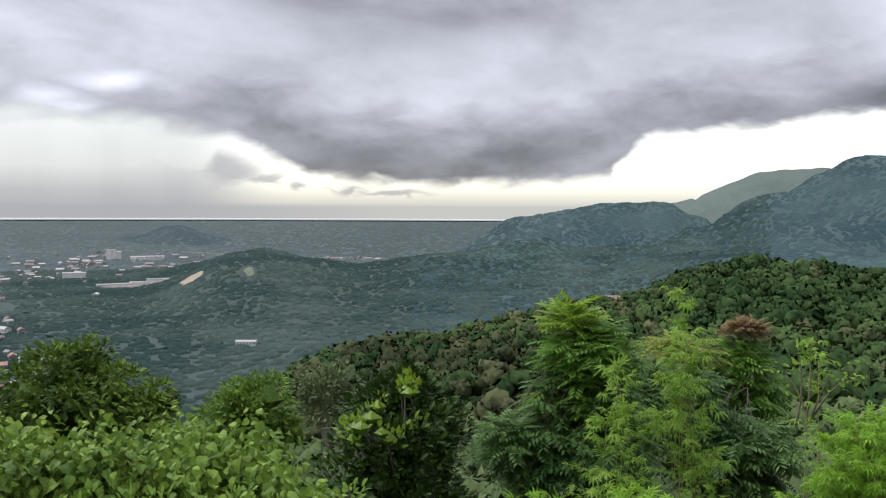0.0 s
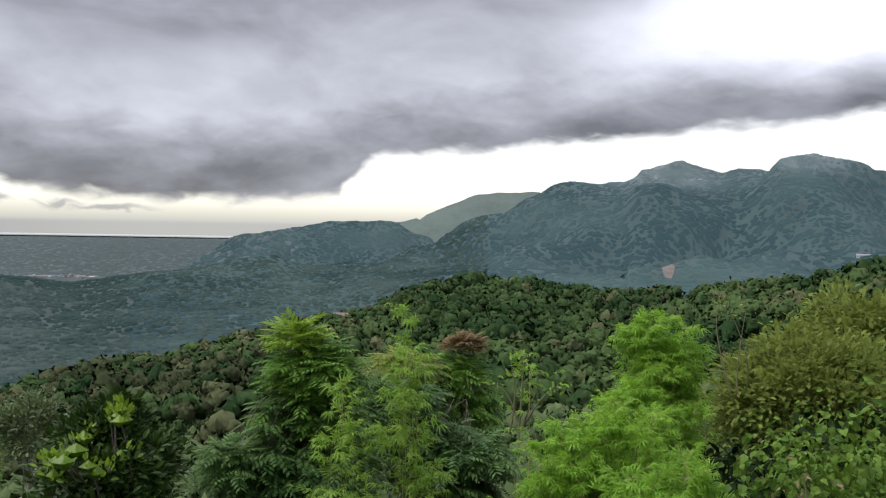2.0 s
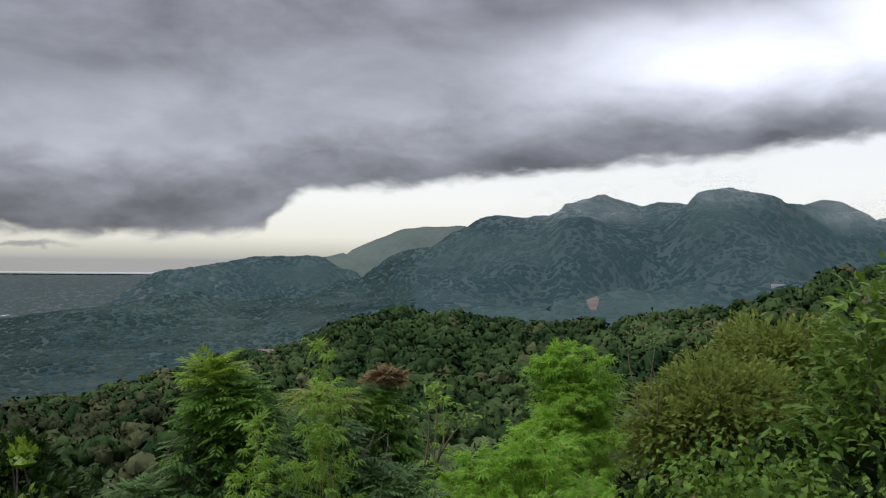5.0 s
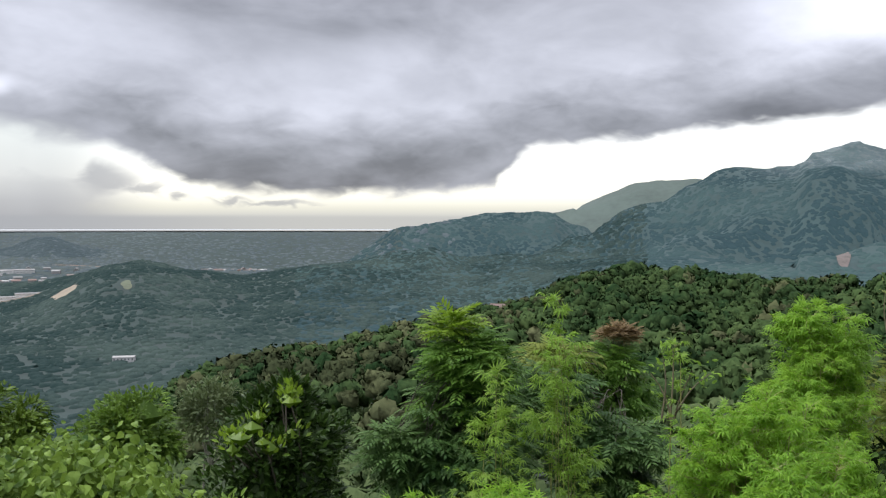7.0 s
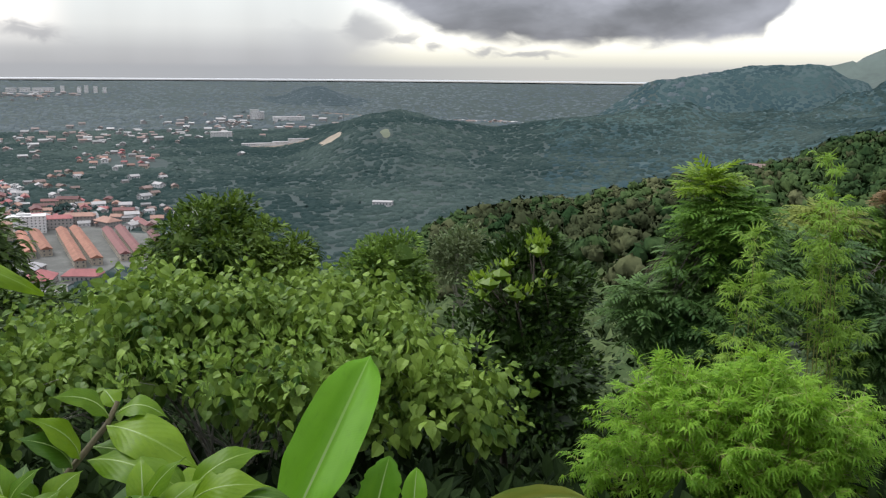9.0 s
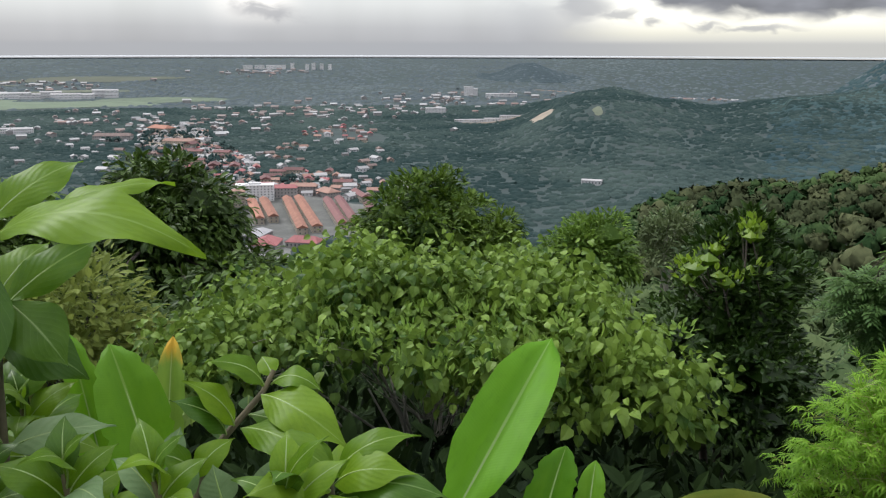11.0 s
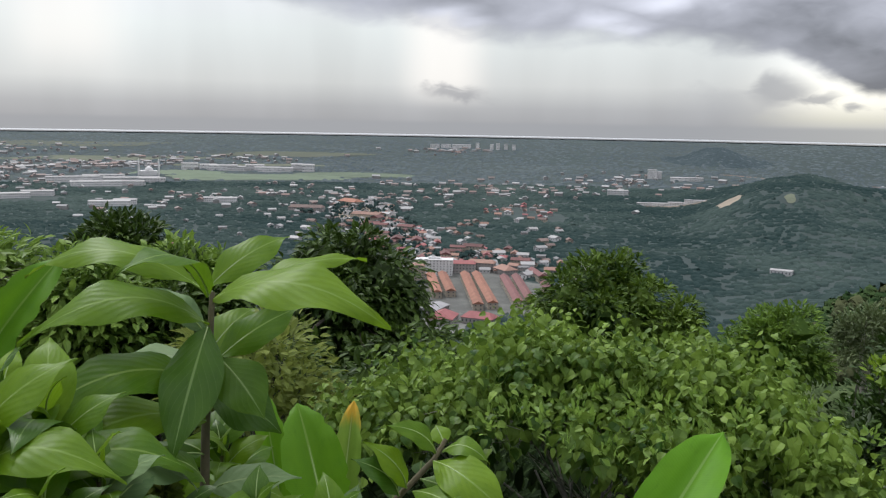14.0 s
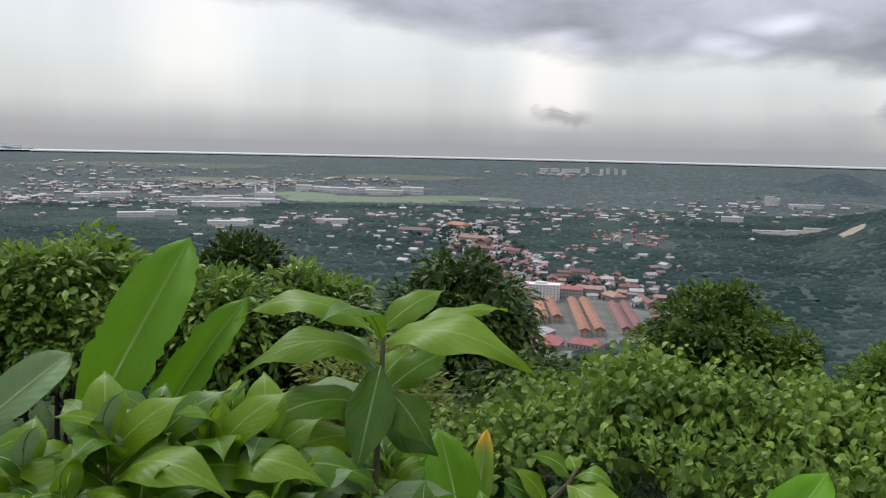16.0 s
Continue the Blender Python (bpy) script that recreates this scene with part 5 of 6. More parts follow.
def cloud_wisp(az0, az1, el0, el1, d, sway):
    """A bowed bank of thin cloud lying against a peak."""
    n, k = 24, 8
    vs, uv = [], []
    for i in range(n + 1):
        for j in range(k + 1):
            a, e = az0 + (az1 - az0) * i / n, el0 + (el1 - el0) * j / k
            vs.append(tuple(polar(a, e, d + sway * math.sin(3.0 * i / n + 0.4 * j) + 30 * j / k)))
            uv.append((i / n, j / k))
    fs = [(i * (k + 1) + j, (i + 1) * (k + 1) + j, (i + 1) * (k + 1) + j + 1, i * (k + 1) + j + 1) for i in range(n) for j in range(k)]
    me = mesh_from("cloud_wisp", vs, fs, MIST, True)
    layer = me.uv_layers.new(name="UVMap")
    idx = np.empty(len(me.loops), dtype=np.int32)
    me.loops.foreach_get("vertex_index", idx)
    layer.data.foreach_set("uv", np.array(uv, dtype=np.float32)[idx].ravel())
    ob = tagged(new("cloud_wisp", me), "thin white cloud clinging to the mountain's summit", "cloud", "summit clouds", kind="stuff")
    ob.visible_shadow = False
    return ob


MIST = mist_material()
cloud_wisp(-24.5, -37.0, 1.6, 6.4, 2180, 15)
cloud_wisp(-33.5, -44.0, 3.0, 7.0, 2180, 15)
cloud_wisp(-42.0, -52.0, 1.6, 5.4, 2300, 15)

# ---- the town ----
ROOFS = [plain("orange_roof_tiles", (0.28, 0.130, 0.088), 0.85, 0.3, 0.15), plain("dark_red_roof", (0.15, 0.065, 0.062), 0.8, 0.3, 0.15), plain("pink_red_roof", (0.30, 0.105, 0.105), 0.8, 0.25, 0.15),
         plain("grey_metal_roof", (0.25, 0.245, 0.25), 0.65, 0.3, 0.15), plain("white_metal_roof", (0.31, 0.30, 0.30), 0.6, 0.2, 0.15), plain("brown_roof", (0.19, 0.135, 0.12), 0.85, 0.3, 0.15),
         plain("terracotta_roof", (0.27, 0.16, 0.125), 0.85, 0.3, 0.15)]
WALL = plain("pale_render", (0.30, 0.28, 0.268), 0.85, 0.2, 0.3)
CREAM = plain("cream_render", (0.38, 0.335, 0.27), 0.85, 0.2, 0.3)
# Wall colour of the far houses, muted to stand for haze.
HAZED_WALL = plain("hazed_grey_render", (0.28, 0.275, 0.27), 0.85, 0.25, 0.3)
WHITE = plain("white_render", (0.66, 0.65, 0.65), 0.8, 0.12, 0.3)
GLASS = plain("dark_window", (0.10, 0.11, 0.12), 0.25, 0.2, 0.5)


def box(x0, x1, y0, y1, z0, z1):
    v = np.array([(x, y, z) for z in (z0, z1) for y in (y0, y1) for x in (x0, x1)], dtype=float)
    f = np.array([(0, 2, 3), (0, 3, 1), (4, 5, 7), (4, 7, 6), (0, 1, 5), (0, 5, 4), (2, 6, 7), (2, 7, 3), (0, 4, 6), (0, 6, 2), (1, 3, 7), (1, 7, 5)])
    return v, f


def gable(l, w, z, rise, hip=0.0, over=0.5):
    """A pitched roof with eaves and thickness, its ridge along y."""
    x, y, h = w / 2 + over, l / 2 + over, 0.25
    v = np.array([(-x, -y, z), (x, -y, z), (x, y, z), (-x, y, z), (-x, -y, z + h), (x, -y, z + h), (x, y, z + h), (-x, y, z + h), (0, -y + hip, z + h + rise), (0, y - hip, z + h + rise)], dtype=float)
    f = np.array([(0, 2, 1), (0, 3, 2), (0, 1, 5), (0, 5, 4), (1, 2, 6), (1, 6, 5), (2, 3, 7), (2, 7, 6), (3, 0, 4), (3, 4, 7), (4, 5, 8), (5, 6, 9), (5, 9, 8), (6, 7, 9), (7, 4, 8), (7, 8, 9)])
    return v, f


def strips(l, w, h, storeys):
    """Rows of window openings, set 3 cm proud, along both long sides and the ends."""
    out = []
    for s in range(storeys):
        z = h * (s + 0.4) / storeys
        t = h / storeys * 0.38
        n = max(2, int(l / 3.2))
        for i in range(n):
            y = -l / 2 + (i + 0.5) * l / n
            for x in (-w / 2 - 0.03, w / 2 - 0.05):
                out.append(box(x, x + 0.08, y - 0.6, y + 0.6, z, z + t))
        m = max(1, int(w / 3.2))
        for i in range(m):
            x = -w / 2 + (i + 0.5) * w / m
            for y in (-l / 2 - 0.03, l / 2 - 0.05):
                out.append(box(x - 0.6, x + 0.6, y, y + 0.08, z, z + t))
    return joined(out)


def house(name, label, l, w, h, rise, roof, wall, hip=0.0, storeys=1, category="house", group=""):
    top = tagged(new(name), label, category, group)
    part("wall", mesh_from("wall", *box(-w / 2, w / 2, -l / 2, l / 2, -2.5, h), wall), top)
    if rise > 0:
        part("roof", mesh_from("roof", *gable(l, w, h, rise, hip), roof), top)
    else:
        part("roof", mesh_from("roof", *joined([box(-w / 2 - 0.3, w / 2 + 0.3, -l / 2 - 0.3, l / 2 + 0.3, h, h + 0.5), box(-w / 6, w / 6, -l / 6, l / 6, h + 0.5, h + 2.2)]), roof), top)
    windows = part("glazing", mesh_from("glazing", *strips(l, w, h, storeys), GLASS), top)
    windows["kind"] = "stuff"
    return top


def lay(ob, az, r, turn):
    p = spot_at(az, r)
    ob.matrix_world = Matrix.LocRotScale((p.x, p.y, p.z + 0.4), Euler((0, 0, radians(turn))), None)
    return ob


def terrace(a1, r1, a2, r2, w, h, roof, label):
    """A row of joined town houses between two places on the plain."""
    p, q = spot_at(a1, r1), spot_at(a2, r2)
    l = math.hypot(p.x - q.x, p.y - q.y)
    turn = math.degrees(math.atan2(-(q.x - p.x), q.y - p.y))
    ob = house("terrace_row", label, l, w, h, 2.4, roof, CREAM, 0.0, 2, "row houses", "terrace rows")
    n = max(3, int(l / 7))
    fins = [box(-w / 2 - 0.6, w / 2 + 0.6, -l / 2 + l * i / n - 0.12, -l / 2 + l * i / n + 0.12, h - 0.4, h + 0.35) for i in range(n + 1)]
    part("party_walls", mesh_from("party_walls", *joined(fins), WALL), ob)["kind"] = "stuff"
    m = (p + q) / 2
    ob.matrix_world = Matrix.LocRotScale((m.x, m.y, m.z + 0.4), Euler((0, 0, radians(turn))), None)


for a1, r1, a2, r2, w, roof, lab in (
        (34.15, 885, 33.7, 785, 8.5, 0, "terrace of houses with an orange tiled roof"), (33.4, 890, 32.8, 792, 8.5, 0, "terrace of houses with an orange tiled roof"),
        (31.95, 892, 31.0, 735, 8.5, 0, "long terrace of houses with an orange tiled roof"), (31.2, 895, 30.05, 742, 8.5, 0, "long terrace of houses with an orange tiled roof"),
        (29.4, 880, 28.4, 752, 8.0, 1, "terrace of houses with a dark red roof"), (28.65, 885, 27.6, 760, 8.0, 1, "terrace of houses with a dark red roof"),
        (26.8, 850, 26.3, 795, 8.0, 1, "short terrace with a dark red roof"), (27.6, 930, 26.9, 885, 8.0, 1, "short terrace with a dark red roof")):
    terrace(a1, r1, a2, r2, w, 6.0, ROOFS[roof], lab)
lay(house("apartment_block", "white flat-roofed apartment block of six storeys", 38, 16, 16, 0, WHITE, WHITE, 0, 6, "building"), 33.9, 915, 120)
lay(house("apartment_block", "cream tower with a hipped roof and rows of windows", 15, 13, 17, 2.5, ROOFS[6], CREAM, 5, 6, "building"), 34.95, 872, 30)
lay(house("school_building", "long pale building with a pink-red roof", 34, 13, 10, 3, ROOFS[2], WALL, 3, 3, "building"), 32.3, 930, 118)
lay(house("school_building", "long pale building with a terracotta roof", 30, 13, 9, 3, ROOFS[6], WALL, 3, 3, "building"), 30.9, 945, 110)
lay(house("hall", "hall with a broad pink-red hipped roof", 24, 20, 5, 5, ROOFS[2], WALL, 7, 1, "building"), 33.3, 690, 20)
lay(house("hall", "hall with a broad pink-red hipped roof", 26, 15, 5, 4, ROOFS[2], WALL, 5, 1, "building"), 30.9, 690, 100)
lay(house("hall", "low building with a grey roof at the town's edge", 30, 18, 4, 2, ROOFS[3], WALL, 0, 1, "building"), 34.0, 730, 10)
lay(house("hall", "building with a terracotta hipped roof", 24, 16, 6, 4, ROOFS[6], WALL, 5, 2, "building"), 29.3, 925, 60)
lay(house("hall", "long hall with an orange roof above the town", 46, 26, 9, 5, ROOFS[0], CREAM, 6, 2, "building"), 39.3, 1660, 80)
lay(house("hall", "brown warehouse with a wide roof", 60, 22, 8, 4, ROOFS[5], WALL, 4, 2, "building"), 42.1, 1560, 118)
lay(house("hall", "wide pale market building", 50, 28, 8, 3, ROOFS[6], CREAM, 0, 2, "building"), 38.2, 1450, 100)

# ordinary houses, a few patterns repeated through the town
kinds = []
for i_, (l_, w_, h_, rise_, roof_, wall_, lab_) in enumerate((
        (13, 9, 3.6, 2.6, 5, CREAM, "small house with a brown pitched roof"), (14, 10, 4.2, 3.0, 6, WALL, "small house with a terracotta pitched roof"),
        (16, 10, 5.5, 2.4, 3, WALL, "house with a grey metal roof"), (12, 9, 3.8, 2.2, 4, WHITE, "house with a white metal roof"),
        (15, 11, 5.0, 3.0, 2, WALL, "house with a pink-red pitched roof"), (22, 11, 6.5, 2.6, 1, CREAM, "two-storey shop house with a dark red roof"),
        (26, 14, 8.0, 0.0, 4, WHITE, "flat-roofed white shop building"))):
    kinds.append(house("town_house", lab_, l_, w_, h_, rise_, ROOFS[roof_], wall_, 0.0, 2 if h_ > 5 else 1, "house", "town houses"))
places = []


def settle(n, az, r, wa, wd, turn, pick):
    for _ in range(n * 5):
        if n == 0:
            return
        t, s = rng.uniform(0, 2 * math.pi), math.sqrt(rng.random())
        a, d = az + wa * s * math.cos(t), r + wd * s * math.sin(t)
        p = spot_at(a, d)
        if all((p.x - q[0]) ** 2 + (p.y - q[1]) ** 2 > 13 ** 2 for q in places) and not (26.5 < a < 34.7 and 720 < d < 905):
            places.append((p.x, p.y))
            k = kinds[pick[int(rng.integers(len(pick)))]]
            m = Matrix.LocRotScale((p.x, p.y, p.z + 0.3), Euler((0, 0, radians(turn + 90 * int(rng.integers(2)) + rng.normal() * 12))), Vector((1, 1, 1)) * rng.uniform(0.7, 1.1))
            if k.get("used"):
                copy_thing(k, m)
            else:
                k.matrix_world = m
                k["used"] = 1
            n -= 1


settle(72, 35.6, 1120, 1.9, 220, 25, (1, 3, 4, 5, 6, 2))
settle(50, 38.4, 1480, 2.3, 240, 20, (1, 6, 6, 3, 0))
settle(36, 37.0, 1280, 1.3, 150, 20, (5, 4, 1, 2))
settle(44, 30.5, 1010, 3.2, 90, 30, (2, 3, 1, 5, 4))
settle(20, 26.0, 960, 2.2, 110, 40, (2, 3, 0, 1))
settle(30, 28.5, 1580, 2.4, 170, 30, (0, 3, 1, 4, 2))
settle(12, 41.5, 1330, 3.0, 240, 10, (3, 2, 0, 3))
settle(16, 33.0, 1300, 3.0, 160, 50, (3, 2, 0, 3, 1))
settle(7, 46.5, 1350, 3.2, 200, 50, (3, 2, 3))
settle(10, 50.0, 1080, 0.9, 60, 50, (3, 4, 3))
settle(9, 27.0, 1250, 2.2, 150, 50, (3, 2, 0, 3))
settle(12, 36.5, 760, 1.5, 80, 50, (4, 3, 2))
for k in kinds:
    if "used" in k:
        del k["used"]


def shed(name, label, az, r, wide, high, turn, deep=22.0, roof=4, storeys=2, category="building"):
    lay(house(name, label, wide, deep, high, max(1.0, deep * 0.08), ROOFS[roof], WHITE, 0, storeys, category), az, r, az + turn)


# larger buildings far out on the plain
for az_, r_, wide_, high_ in ((55.9, 2330, 120, 12), (54.2, 2400, 100, 12), (52.6, 2330, 130, 10), (51.4, 2300, 60, 10), (54.6, 2180, 110, 10), (53.0, 2210, 90, 9), (57.8, 1930, 60, 9), (59.3, 1880, 70, 9),
                              (53.9, 1690, 70, 8), (53.0, 1720, 40, 8), (47.6, 1760, 50, 7), (47.0, 1740, 35, 8), (60.6, 2480, 90, 12), (62.0, 2440, 60, 10)):
    shed("long_shed", "long white building on the plain", az_, r_, wide_, high_, 88 + rng.normal() * 6)
for az_ in (49.2, 48.1, 47.2, 46.4, 45.3, 44.5, 43.6, 42.7, 42.0):
    shed("long_shed", "white hangar beside the green field", az_, 2760 + rng.uniform(-30, 30), rng.uniform(35, 85), rng.uniform(10, 20), 90, 30)
for az_ in (29.0, 29.5, 30.0, 30.4, 31.3):
    shed("tower_block", "distant pale tower block", az_, 3850, 15, 20 + 8 * rng.random(), 90, 14, 3, 8, "building")
for az_ in (32.0, 32.6, 33.3, 34.0):
    shed("long_shed", "distant pale building near the coast", az_, 3900, 40, 14, 90, 20, 3)
shed("tower_block", "white slab tower among trees", 20.35, 2690, 26, 26, 90, 16, 4, 9, "building")
shed("tower_block", "white slab tower among trees", 19.95, 2700, 18, 20, 90, 16, 4, 7, "building")
for az_, w_ in ((18.7, 50), (18.0, 34), (17.6, 30)):
    shed("long_shed", "low white building among trees", az_, 2640, w_, 9, 90)
shed("large_house", "large white house with a flat roof in the woods", 22.4, 2060, 46, 12, 92, 20, 4, 3)
for az_ in (2.6, 3.5, 4.2, 4.9, 5.6, 6.4, 7.1):
    shed("long_shed", "pale factory shed beyond the low hill", az_, 2890 + rng.uniform(-40, 60), rng.uniform(60, 110), 9, 90 + rng.normal() * 8, 34, int(rng.choice((3, 4, 6))))
for az_ in (20.3, 19.4, 18.6, 17.7):
    shed("long_shed", "low pale building on cleared ground", az_, R_STRIP + 8, rng.uniform(30, 60), 5, 92, 16, int(rng.choice((3, 4))))
shed("large_house", "white house on the valley floor", 12.4, 1010, 22, 5, 80, 12, 4, 1)
shed("large_house", "white house on the valley floor", 24.2, 985, 20, 6, 70, 12, 4, 2)
shed("large_house", "small pale house on the mountain slope", -42.5, 1700, 30, 7, 90, 14, 4, 1)
shed("large_house", "reddish house among the hill's trees", -11.2, 322, 9, 6.5, 80, 6, 5, 2)


def mosque():
    top = tagged(new("mosque"), "white mosque with a dome and four slender minarets", "mosque")
    part("hall", mesh_from("hall", *box(-22, 22, -18, 18, -2, 12), WHITE), top)
    bm = bmesh.new()
    bmesh.ops.create_uvsphere(bm, u_segments=20, v_segments=10, radius=11)
    bmesh.ops.translate(bm, verts=bm.verts, vec=(0, 0, 13))
    me = bpy.data.meshes.new("dome")
    bm.to_mesh(me)
    bm.free()
    me.materials.append(WHITE)
    part("dome", me, top)
    for x in (-26, 26):
        for y in (-22, 22):
            part("minaret", mesh_from("minaret", *tube([(x, y, -2), (x, y, 20), (x, y, 34), (x, y, 44)], 2.4, 0.5, 8), WHITE), top)
    lay(top, 51.6, 2560, 50)


def far_houses():
    """Hundreds of far-off roofs scattered in clusters on the plain."""
    out_r, out_w = [], []
    for az0, r0, wa, wd, n in ((60, 2900, 7, 320, 170), (54, 3000, 5, 200, 90), (58, 2300, 6, 300, 80), (66, 2400, 4, 400, 80), (47, 3300, 6, 250, 60), (35, 2000, 8, 450, 60), (27, 2100, 6, 300, 60),
                               (22, 2500, 5, 350, 50), (44, 1900, 6, 350, 50), (33, 3700, 3, 150, 40), (14, 2400, 4, 300, 24), (52, 1750, 5, 250, 40), (5.8, 2900, 3, 200, 90), (38, 1750, 4, 200, 50), (62, 3600, 8, 300, 80)):
        for _ in range(n):
            a, d = az0 + rng.normal() * wa * 0.5, r0 + rng.normal() * wd * 0.5
            p = spot_at(a, d)
            s = rng.uniform(0.6, 1.15) * (1 if d < 2400 else 1.2)
            l, w, h = 16 * s, 10 * s, 5.5 * s
            t = radians(a + rng.choice((0, 90)) + rng.normal() * 10)
            c, si = math.cos(t), math.sin(t)
            m = np.array([(c, -si, 0), (si, c, 0), (0, 0, 1)])
            for group, (v, f) in ((out_w, box(-w / 2, w / 2, -l / 2, l / 2, -3, h)), (out_r, gable(l, w, h, 2.5 * s))):
                group.append((v @ m.T + np.array((p.x, p.y, p.z)), f))
    ob = tagged(new("distant_houses", mesh_from("distant_houses", *joined(out_w), HAZED_WALL)), "hundreds of small pale houses far out on the plain", "houses", kind="stuff")
    m, g, bsdf, out = material("hazed_mixed_roofs")
    rnd = g.node("ShaderNodeNewGeometry").outputs["Random Per Island"]
    # mixed roof colours, their contrast lowered to carry distance haze
    g.put(bsdf.inputs["Base Color"], g.ramp(rnd, [(0.0, (0.33, 0.325, 0.325)), (0.35, (0.22, 0.22, 0.22)), (0.55, (0.21, 0.165, 0.15)), (0.8, (0.23, 0.155, 0.135)), (0.92, (0.42, 0.415, 0.415))], "CONSTANT"))
    bsdf.inputs["Roughness"].default_value = 0.7
    part("roofs", mesh_from("roofs", *joined(out_r), m), ob)["kind"] = "stuff"


far_houses()
mosque()


# ---- large leaves, each one apart ----
BLADES = {}


def blade(kind, arch, turn):
    """A leaf blade one long and one wide along +y, bowed up by arch, with its midrib on the axis."""
    key = (kind, arch, turn)
    if key in BLADES:
        return BLADES[key]
    rnd = np.random.default_rng(abs(int(arch * 1000)) + 7 * turn + (500 if kind == "banana" else 0))
    n, us = (26, (-1, -0.66, -0.33, 0, 0.33, 0.66, 1)) if kind == "banana" else (14, (-1, -0.5, 0, 0.5, 1))
    vs, uv, fs = [], [], []
    ph, tear = rnd.uniform(0, 6), rnd.random(n + 1)
    for i in range(n + 1):
        v = i / n
        if kind == "banana":
            wide = min(1, (v + 0.02) / 0.3) ** 0.5 * max(0.02, 1 - max(0, (v - 0.40) / 0.605) ** 3.0) ** 0.75
        else:
            wide = max(0.004, math.sin(math.pi * min(1, v * 0.985 + 0.015) ** 0.9)) ** 1.15 * (1 - 0.35 * max(0, v - 0.75) / 0.25)
        lift = arch * 4 * v * (1 - v)
        for u in us:
            side = u * wide * 0.5
            edge = abs(u) ** 2
            if kind == "banana":
                z = 0.26 * abs(u) * wide - 0.10 * edge + 0.012 * edge * math.sin(v * 31 + ph + u)
                side *= 1 - (0.13 * edge if tear[i] > 0.86 else 0)
            else:
                z = 0.07 * abs(u) * wide - 0.10 * edge * wide + 0.05 * edge * math.sin(v * 15 + ph + 2 * u) - 0.012 * (1 - abs(u)) * 0
            vs.append((side + 0.03 * math.sin(v * 3 + ph), v, lift + z * 0.5))
            uv.append((u, v))
    k = len(us)
    for i in range(n):
        for j in range(k - 1):
            a = i * k + j
            fs.append((a, a + 1, a + k + 1, a + k))
    me = mesh_from("leaf", vs, fs, None, True)
    layer = me.uv_layers.new(name="UVMap")
    idx = np.empty(len(me.loops), dtype=np.int32)
    me.loops.foreach_get("vertex_index", idx)
    layer.data.foreach_set("uv", np.array(uv, dtype=np.float32)[idx].ravel())
    mid = [(0.03 * math.sin(i / n * 3 + ph), i / n, arch * 4 * i / n * (1 - i / n) - 0.006) for i in range(n)]
    BLADES[key] = (me, mid)
    return BLADES[key]


COUNT = [0]
WITH_MAT = {}


def place_leaf(kind, parent, base, tip, width, mat, arch, face, rib_r):
    COUNT[0] += 1
    me, mid = blade(kind, arch, COUNT[0] % 3)
    key = (me.name, mat.name)
    if key not in WITH_MAT:
        WITH_MAT[key] = me.copy()
        WITH_MAT[key].materials.append(mat)
    b, t = Vector(base), Vector(tip)
    y = (t - b).normalized()
    to_eye = (Vector((0.05, 0.0, EYE)) - b).normalized()
    hint = Vector((0, 0, 1)) + to_eye * face * 1.4
    x = y.cross(hint).normalized()
    z = x.cross(y)
    ln = (t - b).length
    m = Matrix((x * width, y * ln, z * ln)).transposed().to_4x4()
    m.translation = b
    ob = new("leaf", WITH_MAT[key])
    ob.parent = parent
    ob.matrix_world = m
    rib = tube([m @ Vector(p) for p in mid], rib_r, rib_r * 0.25, 5)
    inv = np.array(m.inverted())
    v = rib[0] @ inv[:3, :3].T + inv[:3, 3]
    part("midrib", mesh_from("midrib", v, rib[1], RIB, True), ob)
    return ob


def leaf(parent, base, tip, width, mat, arch=0.16, face=0.4):
    return place_leaf("pointed", parent, base, tip, width * 1.18, mat, arch, face, 0.0022)


def banana_leaf(parent, base, tip, width, mat, arch=0.05, face=1.5):
    ob = place_leaf("banana", parent, base, tip, width, mat, arch, face, 0.007)
    foot = foot_below(Vector(base))
    v, f = tube(bend(Vector((foot[0], foot[1], foot[2] - 0.05)), Vector(base), 0.0, 6), 0.03, 0.008, 8)
    part("stalk", mesh_from("stalk", v, f, RIB, True), parent)
    return ob


def stalk(name, label, points, r):
    top = tagged(new(name), label, "plant", "large-leaved plants")
    p0 = Vector(points[0])
    foot = foot_below(p0)
    pts = [Vector((foot[0] * 0.5 + p0.x * 0.5, foot[1] * 0.5 + p0.y * 0.5, foot[2] - 0.05))] + [Vector(p) for p in points]
    part("stem", mesh_from("stem", *tube(pts, r * 1.3, r * 0.6, 8), STEM, True), top)
    return top


def whorl(name, label, apex, n, length):
    a = Vector(apex)
    low = a - Vector((rng.normal() * 0.02, rng.normal() * 0.02, 0.16))
    top = stalk(name, label, (tuple(low - Vector((0, 0, 0.3))), tuple(low), tuple(a)), 0.007)
    for i in range(n):
        t = i * 2.399 + rng.uniform(-0.3, 0.3)
        k = i / n
        out = Vector((math.cos(t), math.sin(t), 0))
        base = low.lerp(a, 1 - k * 0.8)
        ln = length * rng.uniform(0.75, 1.2) * (0.55 + 0.6 * k)
        tip = base + out * ln * (0.55 + 0.4 * k) + Vector((0, 0, ln * (0.75 - 1.0 * k)))
        mat = BIG_LEAF if rng.random() > 0.32 else (BIG_PALE if rng.random() > 0.75 else BIG_SHADED)
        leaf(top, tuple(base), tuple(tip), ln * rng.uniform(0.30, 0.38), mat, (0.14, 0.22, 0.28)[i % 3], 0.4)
    return top


